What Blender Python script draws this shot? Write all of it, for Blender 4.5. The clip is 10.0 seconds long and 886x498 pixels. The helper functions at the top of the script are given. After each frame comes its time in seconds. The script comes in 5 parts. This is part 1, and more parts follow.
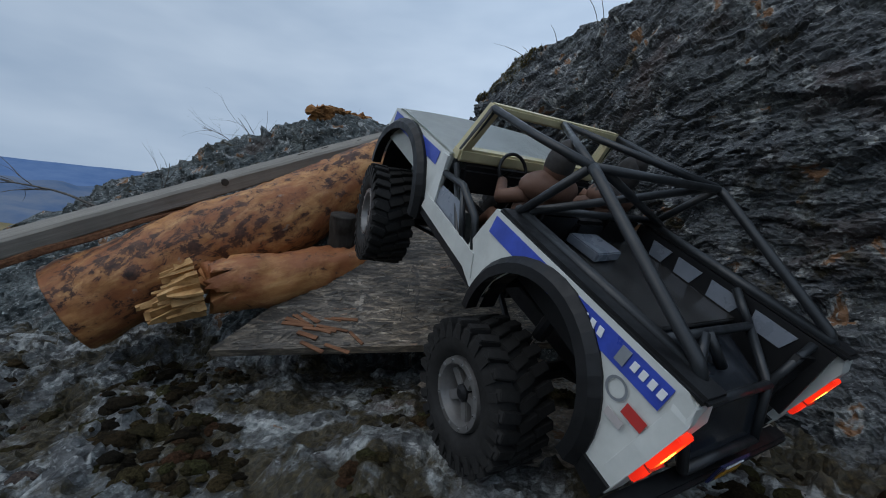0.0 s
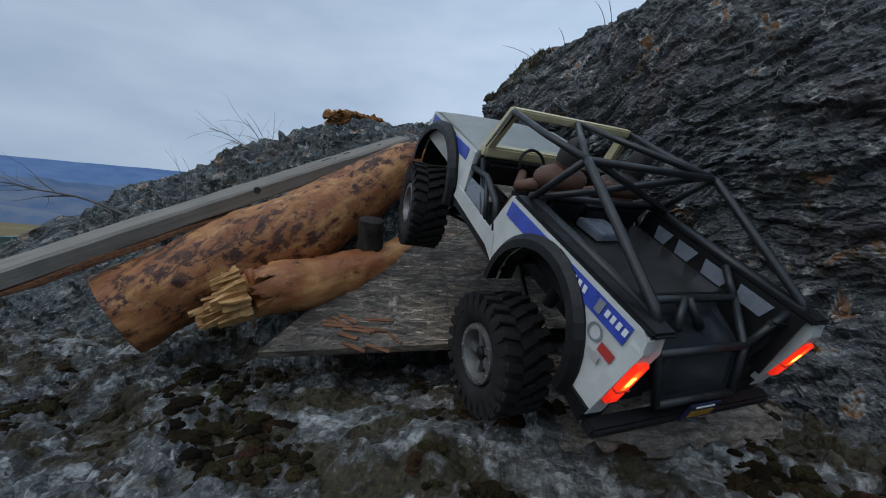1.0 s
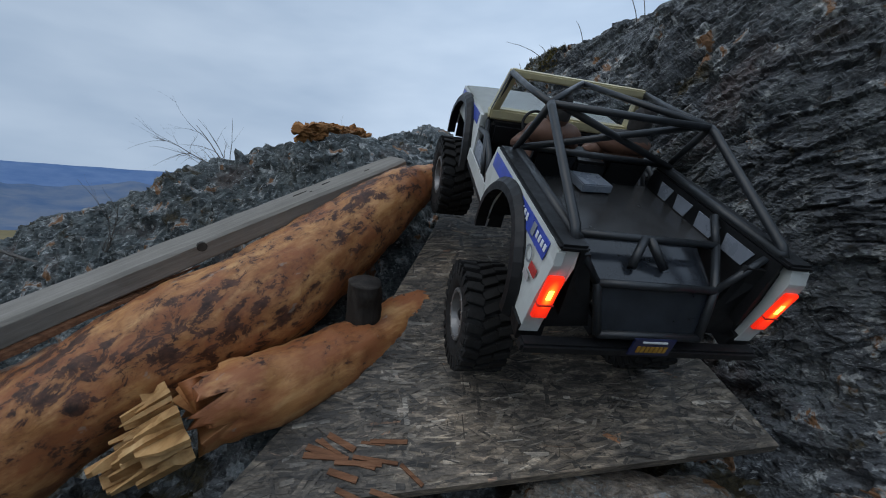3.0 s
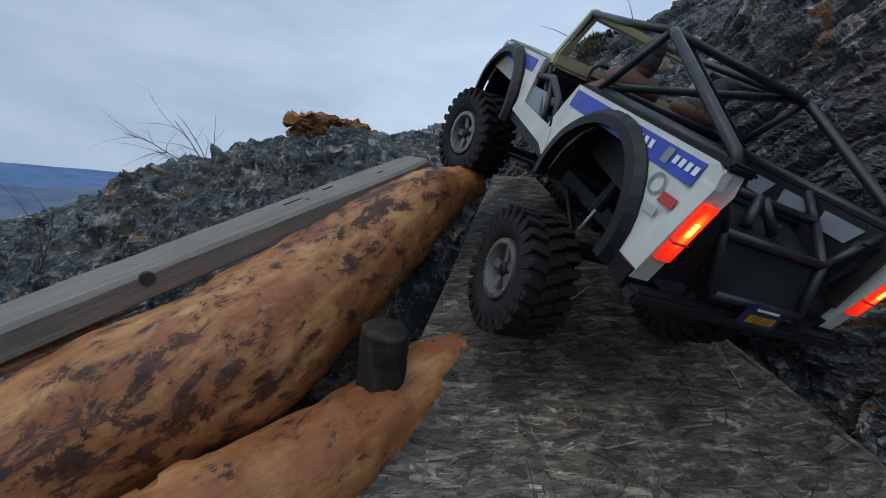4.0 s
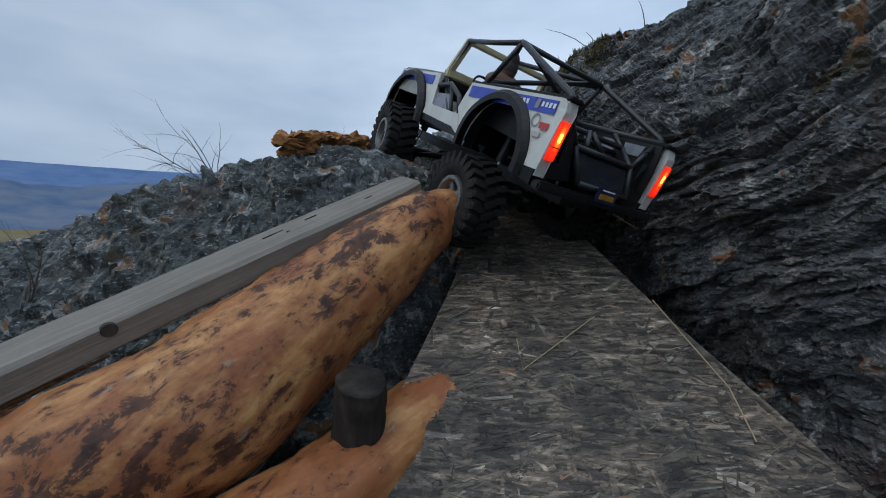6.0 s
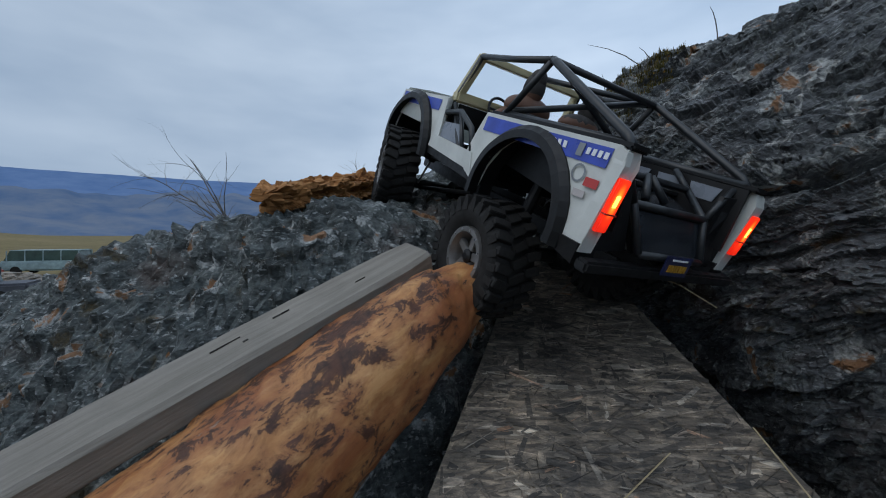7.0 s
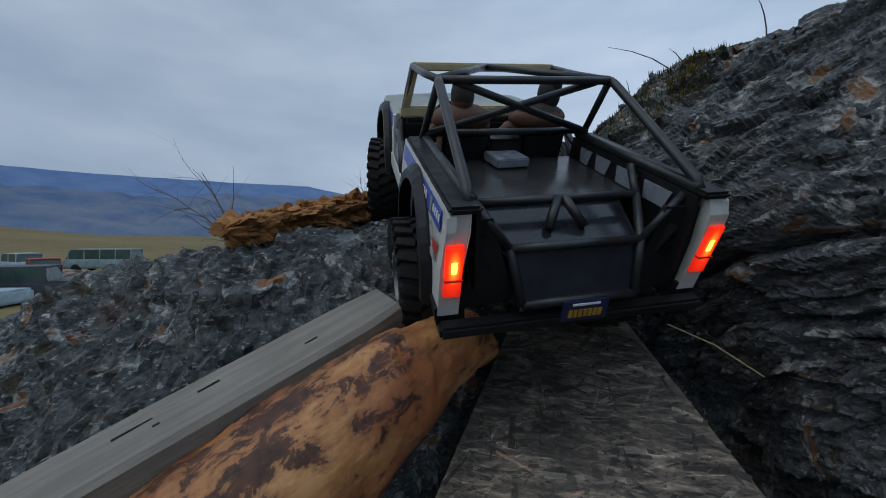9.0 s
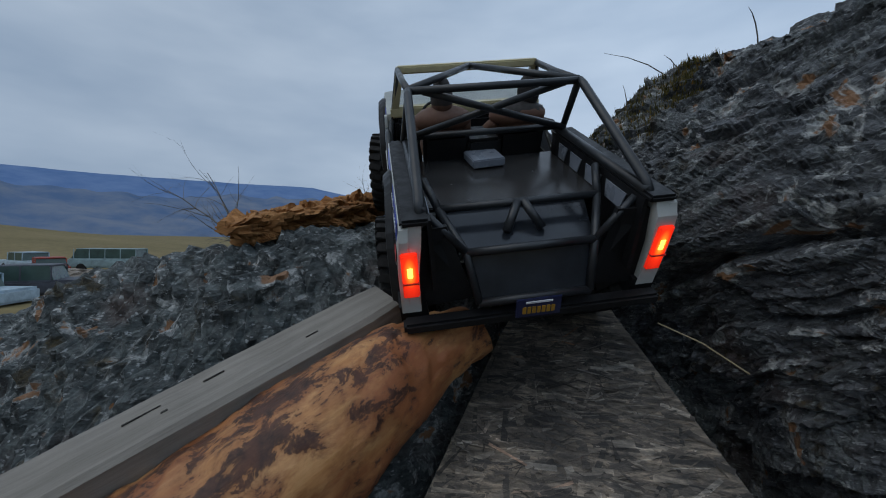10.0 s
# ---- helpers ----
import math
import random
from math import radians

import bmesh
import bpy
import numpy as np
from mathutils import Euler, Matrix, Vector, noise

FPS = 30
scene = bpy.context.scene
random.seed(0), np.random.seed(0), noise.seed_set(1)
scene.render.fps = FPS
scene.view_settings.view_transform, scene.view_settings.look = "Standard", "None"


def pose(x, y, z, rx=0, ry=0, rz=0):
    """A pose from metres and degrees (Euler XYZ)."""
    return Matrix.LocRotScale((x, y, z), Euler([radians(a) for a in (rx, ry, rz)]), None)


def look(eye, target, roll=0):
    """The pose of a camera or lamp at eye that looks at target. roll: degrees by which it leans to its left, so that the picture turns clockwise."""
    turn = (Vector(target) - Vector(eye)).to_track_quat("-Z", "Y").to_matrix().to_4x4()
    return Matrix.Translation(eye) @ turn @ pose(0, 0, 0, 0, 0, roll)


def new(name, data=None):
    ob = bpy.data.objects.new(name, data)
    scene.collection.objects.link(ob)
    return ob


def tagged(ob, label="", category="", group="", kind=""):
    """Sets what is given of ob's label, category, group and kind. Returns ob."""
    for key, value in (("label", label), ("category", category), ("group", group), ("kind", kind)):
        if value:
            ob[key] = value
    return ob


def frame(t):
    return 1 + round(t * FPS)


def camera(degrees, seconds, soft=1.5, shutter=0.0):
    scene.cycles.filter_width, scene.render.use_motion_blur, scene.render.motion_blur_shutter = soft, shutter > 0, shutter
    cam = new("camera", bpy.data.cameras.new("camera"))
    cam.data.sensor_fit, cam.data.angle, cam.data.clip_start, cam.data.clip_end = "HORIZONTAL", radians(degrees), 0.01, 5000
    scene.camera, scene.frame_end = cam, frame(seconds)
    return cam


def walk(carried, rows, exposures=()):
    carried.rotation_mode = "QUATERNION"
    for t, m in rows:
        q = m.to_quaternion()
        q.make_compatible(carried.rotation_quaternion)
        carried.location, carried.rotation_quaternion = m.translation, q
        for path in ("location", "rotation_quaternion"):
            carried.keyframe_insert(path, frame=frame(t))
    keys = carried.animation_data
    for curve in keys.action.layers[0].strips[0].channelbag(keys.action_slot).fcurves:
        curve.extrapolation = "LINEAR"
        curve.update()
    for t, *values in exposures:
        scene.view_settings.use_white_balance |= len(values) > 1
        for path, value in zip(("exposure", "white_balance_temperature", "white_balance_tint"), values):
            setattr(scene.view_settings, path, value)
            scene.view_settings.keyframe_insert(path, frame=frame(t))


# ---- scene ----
cam = camera(95.0, 10.0, soft=1.05)
CAMERA_ROWS = [
    (0.0, 0.1437, 0.0279, 0.4106, 88.81, -1.93, 5.83),
    (0.5, 0.1043, 0.0210, 0.4256, 87.91, -1.36, 5.09),
    (1.0, 0.0968, -0.0100, 0.4276, 87.60, -0.99, 4.94),
    (1.5, 0.1287, 0.0254, 0.4432, 87.92, -0.65, 5.61),
    (2.0, 0.1471, 0.0481, 0.4794, 87.39, -0.07, 6.69),
    (2.5, 0.1996, 0.0654, 0.4846, 87.18, -0.10, 6.94),
    (3.0, 0.0238, 0.1631, 0.5110, 86.97, 0.31, 1.03),
    (3.2, -0.0138, 0.2132, 0.5040, 87.20, 0.29, 0.29),
    (4.3, -0.0327, 0.3197, 0.5344, 87.97, -0.50, -0.16),
    (4.5, -0.0200, 0.3243, 0.5360, 87.77, -0.38, 0.49),
    (5.0, -0.0087, 0.3133, 0.5389, 87.04, 0.02, 1.49),
    (6.3, 0.0037, 0.3645, 0.5885, 87.17, 0.17, 3.29),
    (6.5, 0.0065, 0.3891, 0.6079, 87.46, 0.22, 4.18),
    (7.0, 0.0036, 0.4596, 0.6413, 87.98, 0.12, 6.20),
    (7.5, 0.0321, 0.5109, 0.6528, 87.95, -0.07, 7.85),
    (8.0, 0.0666, 0.5046, 0.6470, 87.48, -0.12, 9.08),
    (8.5, 0.0572, 0.5109, 0.6574, 87.76, -0.22, 9.96),
    (9.0, 0.0424, 0.5330, 0.6784, 88.26, -0.24, 10.68),
    (9.5, 0.0356, 0.5329, 0.6823, 88.32, -0.33, 10.90),
    (10.0, 0.0503, 0.5214, 0.6763, 88.55, -0.67, 11.13),
]
walk(cam, [(t, pose(x, y, z, rx, ry, rz)) for t, x, y, z, rx, ry, rz in CAMERA_ROWS],
     exposures=[(0.0, 0.02), (3.0, 0.10), (6.5, 0.14), (7.5, -0.02), (8.0, -0.10), (10.0, -0.15)])

# the toy truck's way: seconds, place, turn
TRUCK_ROWS = [
    (0.0, 0.2252, 0.3899, 0.2388, 31.75, 0.14, 35.99),
    (0.5, 0.2260, 0.3968, 0.2398, 31.39, 0.09, 34.67),
    (1.0, 0.2020, 0.4054, 0.2619, 31.81, 1.73, 28.90),
    (1.5, 0.1814, 0.4297, 0.2885, 32.32, -0.36, 16.87),
    (2.0, 0.1764, 0.4793, 0.3187, 30.57, 1.43, 13.58),
    (2.5, 0.1629, 0.5548, 0.3638, 28.90, 3.52, 14.43),
    (3.0, 0.1437, 0.5787, 0.3839, 31.56, 5.46, 11.18),
    (3.2, 0.1477, 0.5987, 0.3939, 32.09, 7.53, 12.69),
    (4.3, 0.1174, 0.7161, 0.4530, 32.89, 13.76, 19.94),
    (4.5, 0.1162, 0.7453, 0.4600, 32.10, 13.01, 20.25),
    (5.0, 0.0980, 0.8129, 0.4970, 28.49, 8.05, 23.87),
    (6.3, 0.0825, 0.8810, 0.5471, 21.65, 9.11, 36.99),
    (6.5, 0.0819, 0.8848, 0.5498, 22.59, 8.89, 37.23),
    (7.0, 0.0789, 0.8849, 0.5574, 22.06, 6.51, 36.48),
    (7.5, 0.0713, 0.9002, 0.5710, 21.27, 0.02, 32.25),
    (8.0, 0.0426, 0.9332, 0.5865, 23.35, -3.55, 24.08),
    (8.5, 0.0403, 0.9294, 0.5823, 23.33, -3.72, 23.73),
    (9.0, 0.0439, 0.9283, 0.5804, 26.39, -4.31, 22.57),
    (9.5, 0.0372, 0.9349, 0.5819, 27.92, -7.49, 19.56),
    (10.0, 0.0305, 0.9412, 0.5859, 29.90, -6.69, 17.52),
]

# ---- world and light: a dull, even evening sky ----
world = bpy.data.worlds.new("overcast")
scene.world = world
world.use_nodes = True
wn, wl = world.node_tree.nodes, world.node_tree.links
wn.clear()
w_out = wn.new("ShaderNodeOutputWorld")
w_bg = wn.new("ShaderNodeBackground")
w_sky = wn.new("ShaderNodeTexSky")
w_sky.sky_type, w_sky.sun_disc = "NISHITA", False
w_sky.sun_elevation, w_sky.sun_rotation = radians(55), radians(215)
w_map = wn.new("ShaderNodeMapping")
w_map.inputs["Scale"].default_value = (1.0, 1.0, 3.2)
w_co = wn.new("ShaderNodeTexCoord")
w_noise = wn.new("ShaderNodeTexNoise")
w_noise.inputs["Scale"].default_value, w_noise.inputs["Detail"].default_value = 2.2, 4.0
w_ramp = wn.new("ShaderNodeValToRGB")
w_ramp.color_ramp.elements[0].position, w_ramp.color_ramp.elements[1].position = 0.3, 0.72
w_ramp.color_ramp.elements[0].color = (0.325, 0.43, 0.58, 1)
w_ramp.color_ramp.elements[1].color = (0.51, 0.62, 0.765, 1)
w_mix = wn.new("ShaderNodeMixRGB")
w_mix.inputs[0].default_value = 0.997
wl.new(w_co.outputs["Generated"], w_map.inputs["Vector"])
wl.new(w_map.outputs["Vector"], w_noise.inputs["Vector"])
wl.new(w_noise.outputs["Fac"], w_ramp.inputs["Fac"])
wl.new(w_sky.outputs["Color"], w_mix.inputs[1])
wl.new(w_ramp.outputs["Color"], w_mix.inputs[2])
w_sep = wn.new("ShaderNodeSeparateXYZ")
wl.new(w_co.outputs["Generated"], w_sep.inputs[0])
w_side = wn.new("ShaderNodeMapRange")
w_side.interpolation_type = "SMOOTHSTEP"
for w_key, w_val in (("From Min", -0.75), ("From Max", 0.45), ("To Min", 0.90), ("To Max", 1.20)):
    w_side.inputs[w_key].default_value = w_val
wl.new(w_sep.outputs["X"], w_side.inputs["Value"])
wl.new(w_side.outputs["Result"], w_bg.inputs["Strength"])
wl.new(w_mix.outputs["Color"], w_bg.inputs["Color"])
wl.new(w_bg.outputs["Background"], w_out.inputs["Surface"])

sun = new("sun", bpy.data.lights.new("sun", "SUN"))
sun.data.energy, sun.data.angle, sun.data.color = 0.75, radians(60), (1.0, 0.98, 0.96)
sun.matrix_world = look((-2.4, -2.0, 5), (0, 0.6, 0.3))


# ---- materials ----
def shader(name, rough=0.6, metal=0.0, colour=(0.5, 0.5, 0.5), spec=0.5):
    m = bpy.data.materials.new(name)
    m.use_nodes = True
    b = m.node_tree.nodes["Principled BSDF"]
    b.inputs["Base Color"].default_value = (*colour, 1)
    b.inputs["Roughness"].default_value, b.inputs["Metallic"].default_value = rough, metal
    b.inputs["Specular IOR Level"].default_value = spec
    return m, m.node_tree.nodes, m.node_tree.links, b


def coords(n, l, scale=(1, 1, 1), turn=(0, 0, 0), which="Object"):
    c, mp = n.new("ShaderNodeTexCoord"), n.new("ShaderNodeMapping")
    mp.inputs["Scale"].default_value = scale
    mp.inputs["Rotation"].default_value = [radians(a) for a in turn]
    l.new(c.outputs[which], mp.inputs["Vector"])
    return mp.outputs["Vector"]


def grain(n, l, vec, scale, detail=6.0, rough=0.6, distort=0.0):
    t = n.new("ShaderNodeTexNoise")
    t.inputs["Scale"].default_value, t.inputs["Detail"].default_value = scale, detail
    t.inputs["Roughness"].default_value, t.inputs["Distortion"].default_value = rough, distort
    l.new(vec, t.inputs["Vector"])
    return t.outputs["Fac"]


def ramp(n, l, fac, stops):
    r = n.new("ShaderNodeValToRGB")
    e = r.color_ramp.elements
    while len(e) < len(stops):
        e.new(0.5)
    for k, (p, c) in enumerate(stops):
        e[k].position = p
        e[k].color = (*c, 1) if len(c) == 3 else c
    l.new(fac, r.inputs["Fac"])
    return r.outputs["Color"]


def blend(n, l, fac, a, b, mode="MIX"):
    x = n.new("ShaderNodeMixRGB")
    x.blend_type = mode
    for k, v in ((0, fac), (1, a), (2, b)):
        if isinstance(v, (int, float)):
            x.inputs[k].default_value = v
        elif isinstance(v, tuple):
            x.inputs[k].default_value = (*v, 1)
        else:
            l.new(v, x.inputs[k])
    return x.outputs["Color"]


def relief(n, l, b, height, strength=0.5, dist=0.005):
    u = n.new("ShaderNodeBump")
    u.inputs["Strength"].default_value, u.inputs["Distance"].default_value = strength, dist
    l.new(height, u.inputs["Height"])
    l.new(u.outputs["Normal"], b.inputs["Normal"])


BLACK3, WHITE3 = (0, 0, 0), (1, 1, 1)


def bedded(n, l):
    """Coordinates that run along the dipping beds of the rock face, squeezed across them."""
    c, comb = n.new("ShaderNodeTexCoord"), n.new("ShaderNodeCombineXYZ")
    for k, axis in enumerate(((-0.54, 0.77, -0.34), (0.819, 0.573, 0.0), (-0.62, 0.885, 3.0))):
        dot = n.new("ShaderNodeVectorMath")
        dot.operation = "DOT_PRODUCT"
        dot.inputs[1].default_value = axis
        l.new(c.outputs["Object"], dot.inputs[0])
        l.new(dot.outputs["Value"], comb.inputs[k])
    return comb.outputs["Vector"]


def rock_material(name, dark, light, moss, lichen, ochre, turn, beds=False):
    m, n, l, b = shader(name, 0.78, spec=0.35)
    v = coords(n, l)
    vs = bedded(n, l) if beds else coords(n, l, (1.0, 1.0, 2.0), turn)
    base = ramp(n, l, grain(n, l, vs, 26, 9, 0.68), [(0.32, dark), (0.62, light)])
    fine = grain(n, l, vs, 110, 7, 0.7)
    base = blend(n, l, 0.8, base, ramp(n, l, fine, [(0.34, (0.10, 0.10, 0.10)), (0.68, (1.5, 1.5, 1.5))]), "MULTIPLY")
    # pink and rusty tints of the stone
    base = blend(n, l, ramp(n, l, grain(n, l, v, 9, 4), [(0.56, BLACK3), (0.74, (0.45, 0.45, 0.45))]), base, (0.17, 0.105, 0.085))
    # pale crusts
    crust = ramp(n, l, grain(n, l, v, 24, 9, 0.66, 0.4), [(1.0 - lichen, BLACK3), (1.04 - lichen, WHITE3)])
    base = blend(n, l, crust, base, ramp(n, l, grain(n, l, v, 160, 4), [(0.3, (0.13, 0.145, 0.145)), (0.7, (0.56, 0.57, 0.55))]))
    # small pale grains
    speck = ramp(n, l, grain(n, l, vs, 120, 3, 0.6), [(0.60, BLACK3), (0.66, (0.8, 0.8, 0.8))])
    base = blend(n, l, speck, base, (0.34, 0.36, 0.36))
    # curled lichen flakes
    warp = n.new("ShaderNodeMixRGB")
    warp.blend_type = "ADD"
    warp.inputs[0].default_value = 0.035
    l.new(v, warp.inputs[1])
    wob = n.new("ShaderNodeTexNoise")
    wob.inputs["Scale"].default_value, wob.inputs["Detail"].default_value = 55, 4
    l.new(v, wob.inputs["Vector"])
    l.new(wob.outputs["Color"], warp.inputs[2])
    cell = n.new("ShaderNodeTexVoronoi")
    cell.inputs["Scale"].default_value = 85
    l.new(warp.outputs["Color"], cell.inputs["Vector"])
    tone = ramp(n, l, grain(n, l, v, 240, 4), [(0.3, (0.06, 0.07, 0.07)), (0.5, (0.17, 0.19, 0.185)), (0.75, (0.42, 0.45, 0.43))])
    rimmed = ramp(n, l, cell.outputs["Distance"], [(0.30, BLACK3), (0.46, (0.85, 0.85, 0.85)), (0.60, (0.2, 0.2, 0.2))])
    where = ramp(n, l, grain(n, l, v, 13, 6, 0.65), [(0.46, BLACK3), (0.58, (0.8, 0.8, 0.8))])
    base = blend(n, l, blend(n, l, 1.0, rimmed, where, "MULTIPLY"), base, tone)
    # orange spots
    spot = ramp(n, l, grain(n, l, v, 24, 5, 0.55, 0.6), [(1.0 - ochre, BLACK3), (1.03 - ochre, (0.85, 0.85, 0.85))])
    base = blend(n, l, spot, base, (0.24, 0.10, 0.025))
    # moss in cushions
    mfac = ramp(n, l, grain(n, l, v, 15, 8, 0.68, 0.3), [(1.0 - moss, BLACK3), (1.07 - moss, (0.92, 0.92, 0.92))])
    base = blend(n, l, mfac, base, ramp(n, l, grain(n, l, v, 210, 4), [(0.3, (0.010, 0.008, 0.004)), (0.55, (0.045, 0.034, 0.012)), (0.8, (0.12, 0.088, 0.034))]))
    l.new(base, b.inputs["Base Color"])
    rough = ramp(n, l, grain(n, l, v, 40, 4), [(0.35, (0.3, 0.3, 0.3)), (0.65, (0.85, 0.85, 0.85))])
    l.new(rough, b.inputs["Roughness"])
    relief(n, l, b, blend(n, l, 0.35, blend(n, l, 0.5, fine, grain(n, l, v, 320, 5, 0.7)), cell.outputs["Distance"]), 1.0, 0.007)
    return m


ROCK_GROUND = rock_material("mossy_rock", (0.014, 0.015, 0.017), (0.20, 0.205, 0.205), 0.54, 0.47, 0.28, (0, 8, 0))
ROCK_RIDGE = rock_material("ridge_rock", (0.009, 0.013, 0.014), (0.12, 0.14, 0.14), 0.41, 0.435, 0.375, (12, -14, 0))
ROCK_WALL = rock_material("wall_rock", (0.009, 0.011, 0.013), (0.158, 0.170, 0.182), 0.41, 0.44, 0.37, (10, 28, 0), True)
ROCK_FLAT = rock_material("pink_stone", (0.13, 0.108, 0.086), (0.38, 0.315, 0.25), 0.24, 0.38, 0.36, (0, 5, 0))


def peeled_material(name, burn):
    m, n, l, b = shader(name, 0.55, spec=0.4)
    v = coords(n, l)
    along = coords(n, l, (7, 1.0, 7))
    wood = ramp(n, l, grain(n, l, along, 14, 6, 0.6), [(0.25, (0.30, 0.118, 0.038)), (0.5, (0.46, 0.218, 0.078)), (0.75, (0.60, 0.345, 0.145))])
    red = ramp(n, l, grain(n, l, coords(n, l, (2.2, 1, 2.2)), 12, 5, 0.65), [(0.42, BLACK3), (0.58, (0.85, 0.85, 0.85))])
    wood = blend(n, l, red, wood, (0.26, 0.082, 0.03))
    big = grain(n, l, coords(n, l, (1.3, 0.7, 1.3)), 9, 4, 0.55)
    small = grain(n, l, coords(n, l, (1.6, 0.9, 1.6)), 42, 12, 0.72, 0.4)
    both = n.new("ShaderNodeMath")
    both.operation = "MULTIPLY_ADD"
    l.new(big, both.inputs[0])
    both.inputs[1].default_value = 0.5
    l.new(small, both.inputs[2])
    halo = ramp(n, l, both.outputs[0], [(burn - 0.11, BLACK3), (burn - 0.01, (0.6, 0.6, 0.6))])
    wood = blend(n, l, halo, wood, ramp(n, l, grain(n, l, v, 130, 5), [(0.35, (0.115, 0.038, 0.018)), (0.65, (0.31, 0.125, 0.05))]))
    bast = ramp(n, l, both.outputs[0], [(burn, BLACK3), (burn + 0.012, (0.82, 0.82, 0.82)), (burn + 0.08, WHITE3)])
    wood = blend(n, l, bast, wood, ramp(n, l, grain(n, l, v, 90, 4), [(0.3, (0.022, 0.011, 0.008)), (0.7, (0.11, 0.045, 0.026))]))
    pale = ramp(n, l, grain(n, l, coords(n, l, (2, 1, 2)), 30, 4), [(0.68, BLACK3), (0.72, (0.6, 0.6, 0.6))])
    wood = blend(n, l, pale, wood, (0.30, 0.24, 0.19))
    l.new(wood, b.inputs["Base Color"])
    relief(n, l, b, blend(n, l, 0.45, grain(n, l, along, 60, 5), bast), 0.35, 0.003)
    return m


PEELED = peeled_material("peeled_pine", 0.80)
PEELED_PALE = peeled_material("peeled_pine_pale", 0.885)


def fibre_material(name, lo, mid, hi, scale=(1, 18, 18), rough=0.75, freq=10):
    m, n, l, b = shader(name, rough, spec=0.3)
    v = coords(n, l, scale)
    c = ramp(n, l, grain(n, l, v, freq, 7, 0.65), [(0.28, lo), (0.5, mid), (0.74, hi)])
    c = blend(n, l, 0.35, c, ramp(n, l, grain(n, l, coords(n, l), 17, 5), [(0.3, (0.45, 0.45, 0.45)), (0.7, (1.2, 1.2, 1.2))]), "MULTIPLY")
    l.new(c, b.inputs["Base Color"])
    relief(n, l, b, grain(n, l, v, freq * 3, 5), 0.5, 0.002)
    return m


SPLINTER = fibre_material("torn_wood", (0.25, 0.12, 0.042), (0.48, 0.27, 0.105), (0.64, 0.41, 0.19), (8, 1, 8))
WEATHERED = fibre_material("weathered_plank", (0.17, 0.155, 0.13), (0.225, 0.205, 0.175), (0.285, 0.265, 0.235), (16, 0.8, 16), 0.7)
DRIFT = fibre_material("rotten_wood", (0.075, 0.03, 0.011), (0.34, 0.155, 0.052), (0.50, 0.27, 0.115), (1.2, 9, 12), 0.85, 16)
TORN_RED = fibre_material("torn_red_fibre", (0.06, 0.028, 0.016), (0.19, 0.085, 0.042), (0.30, 0.15, 0.08), (1.5, 14, 14), 0.8, 20)
CRACK = fibre_material("dark_crack", (0.02, 0.018, 0.016), (0.05, 0.046, 0.04), (0.09, 0.082, 0.07), (9, 9, 1), 0.8)
STUB = fibre_material("grey_stub", (0.010, 0.009, 0.008), (0.030, 0.025, 0.021), (0.060, 0.053, 0.046), (9, 9, 1), 0.8)
TWIG = fibre_material("dead_twig", (0.05, 0.045, 0.04), (0.12, 0.11, 0.10), (0.24, 0.22, 0.20), (10, 10, 10), 0.8)
STRAW = shader("straw", 0.7, 0, (0.36, 0.29, 0.17))[0]


def strand_material(name):
    m, n, l, b = shader(name, 0.6, spec=0.45)
    g = n.new("ShaderNodeNewGeometry")
    v = coords(n, l)
    c = ramp(n, l, g.outputs["Random Per Island"], [(0.0, (0.036, 0.034, 0.031)), (0.35, (0.086, 0.076, 0.065)), (0.70, (0.140, 0.119, 0.095)), (0.92, (0.195, 0.172, 0.142)), (0.985, (0.30, 0.28, 0.245)), (1.0, (0.25, 0.125, 0.062))])
    soot = ramp(n, l, grain(n, l, v, 8, 6, 0.65), [(0.36, (0.24, 0.25, 0.265)), (0.50, (0.95, 0.92, 0.88)), (0.64, (1.7, 1.56, 1.40))])
    c = blend(n, l, 0.8, c, soot, "MULTIPLY")
    c = blend(n, l, 0.85, c, ramp(n, l, grain(n, l, coords(n, l, (0.7, 3.2, 3.2), (0, 0, -6)), 48, 9, 0.75), [(0.36, (0.22, 0.23, 0.24)), (0.52, (0.9, 0.9, 0.9)), (0.66, (2.6, 2.5, 2.35))]), "MULTIPLY")
    l.new(c, b.inputs["Base Color"])
    relief(n, l, b, grain(n, l, v, 260, 5), 0.5, 0.0015)
    return m


STRANDS = strand_material("board_strands")


def plain(name, colour, rough=0.5, metal=0.0, wear=0.25, scale=60, spec=0.5):
    m, n, l, b = shader(name, rough, metal, colour, spec)
    v = coords(n, l)
    lo = tuple(c * (1 - wear) for c in colour)
    hi = tuple(min(1, c * (1 + wear * 0.6)) for c in colour)
    c = ramp(n, l, grain(n, l, v, scale, 6, 0.65), [(0.32, lo), (0.66, hi)])
    c = blend(n, l, ramp(n, l, grain(n, l, v, scale * 0.3, 5), [(0.52, BLACK3), (0.78, (0.4, 0.4, 0.4))]), c, tuple(0.6 * x + 0.03 for x in lo))
    l.new(c, b.inputs["Base Color"])
    r = ramp(n, l, grain(n, l, v, scale * 1.7, 4), [(0.3, (rough * 0.75,) * 3), (0.7, (min(1, rough * 1.25),) * 3)])
    l.new(r, b.inputs["Roughness"])
    return m


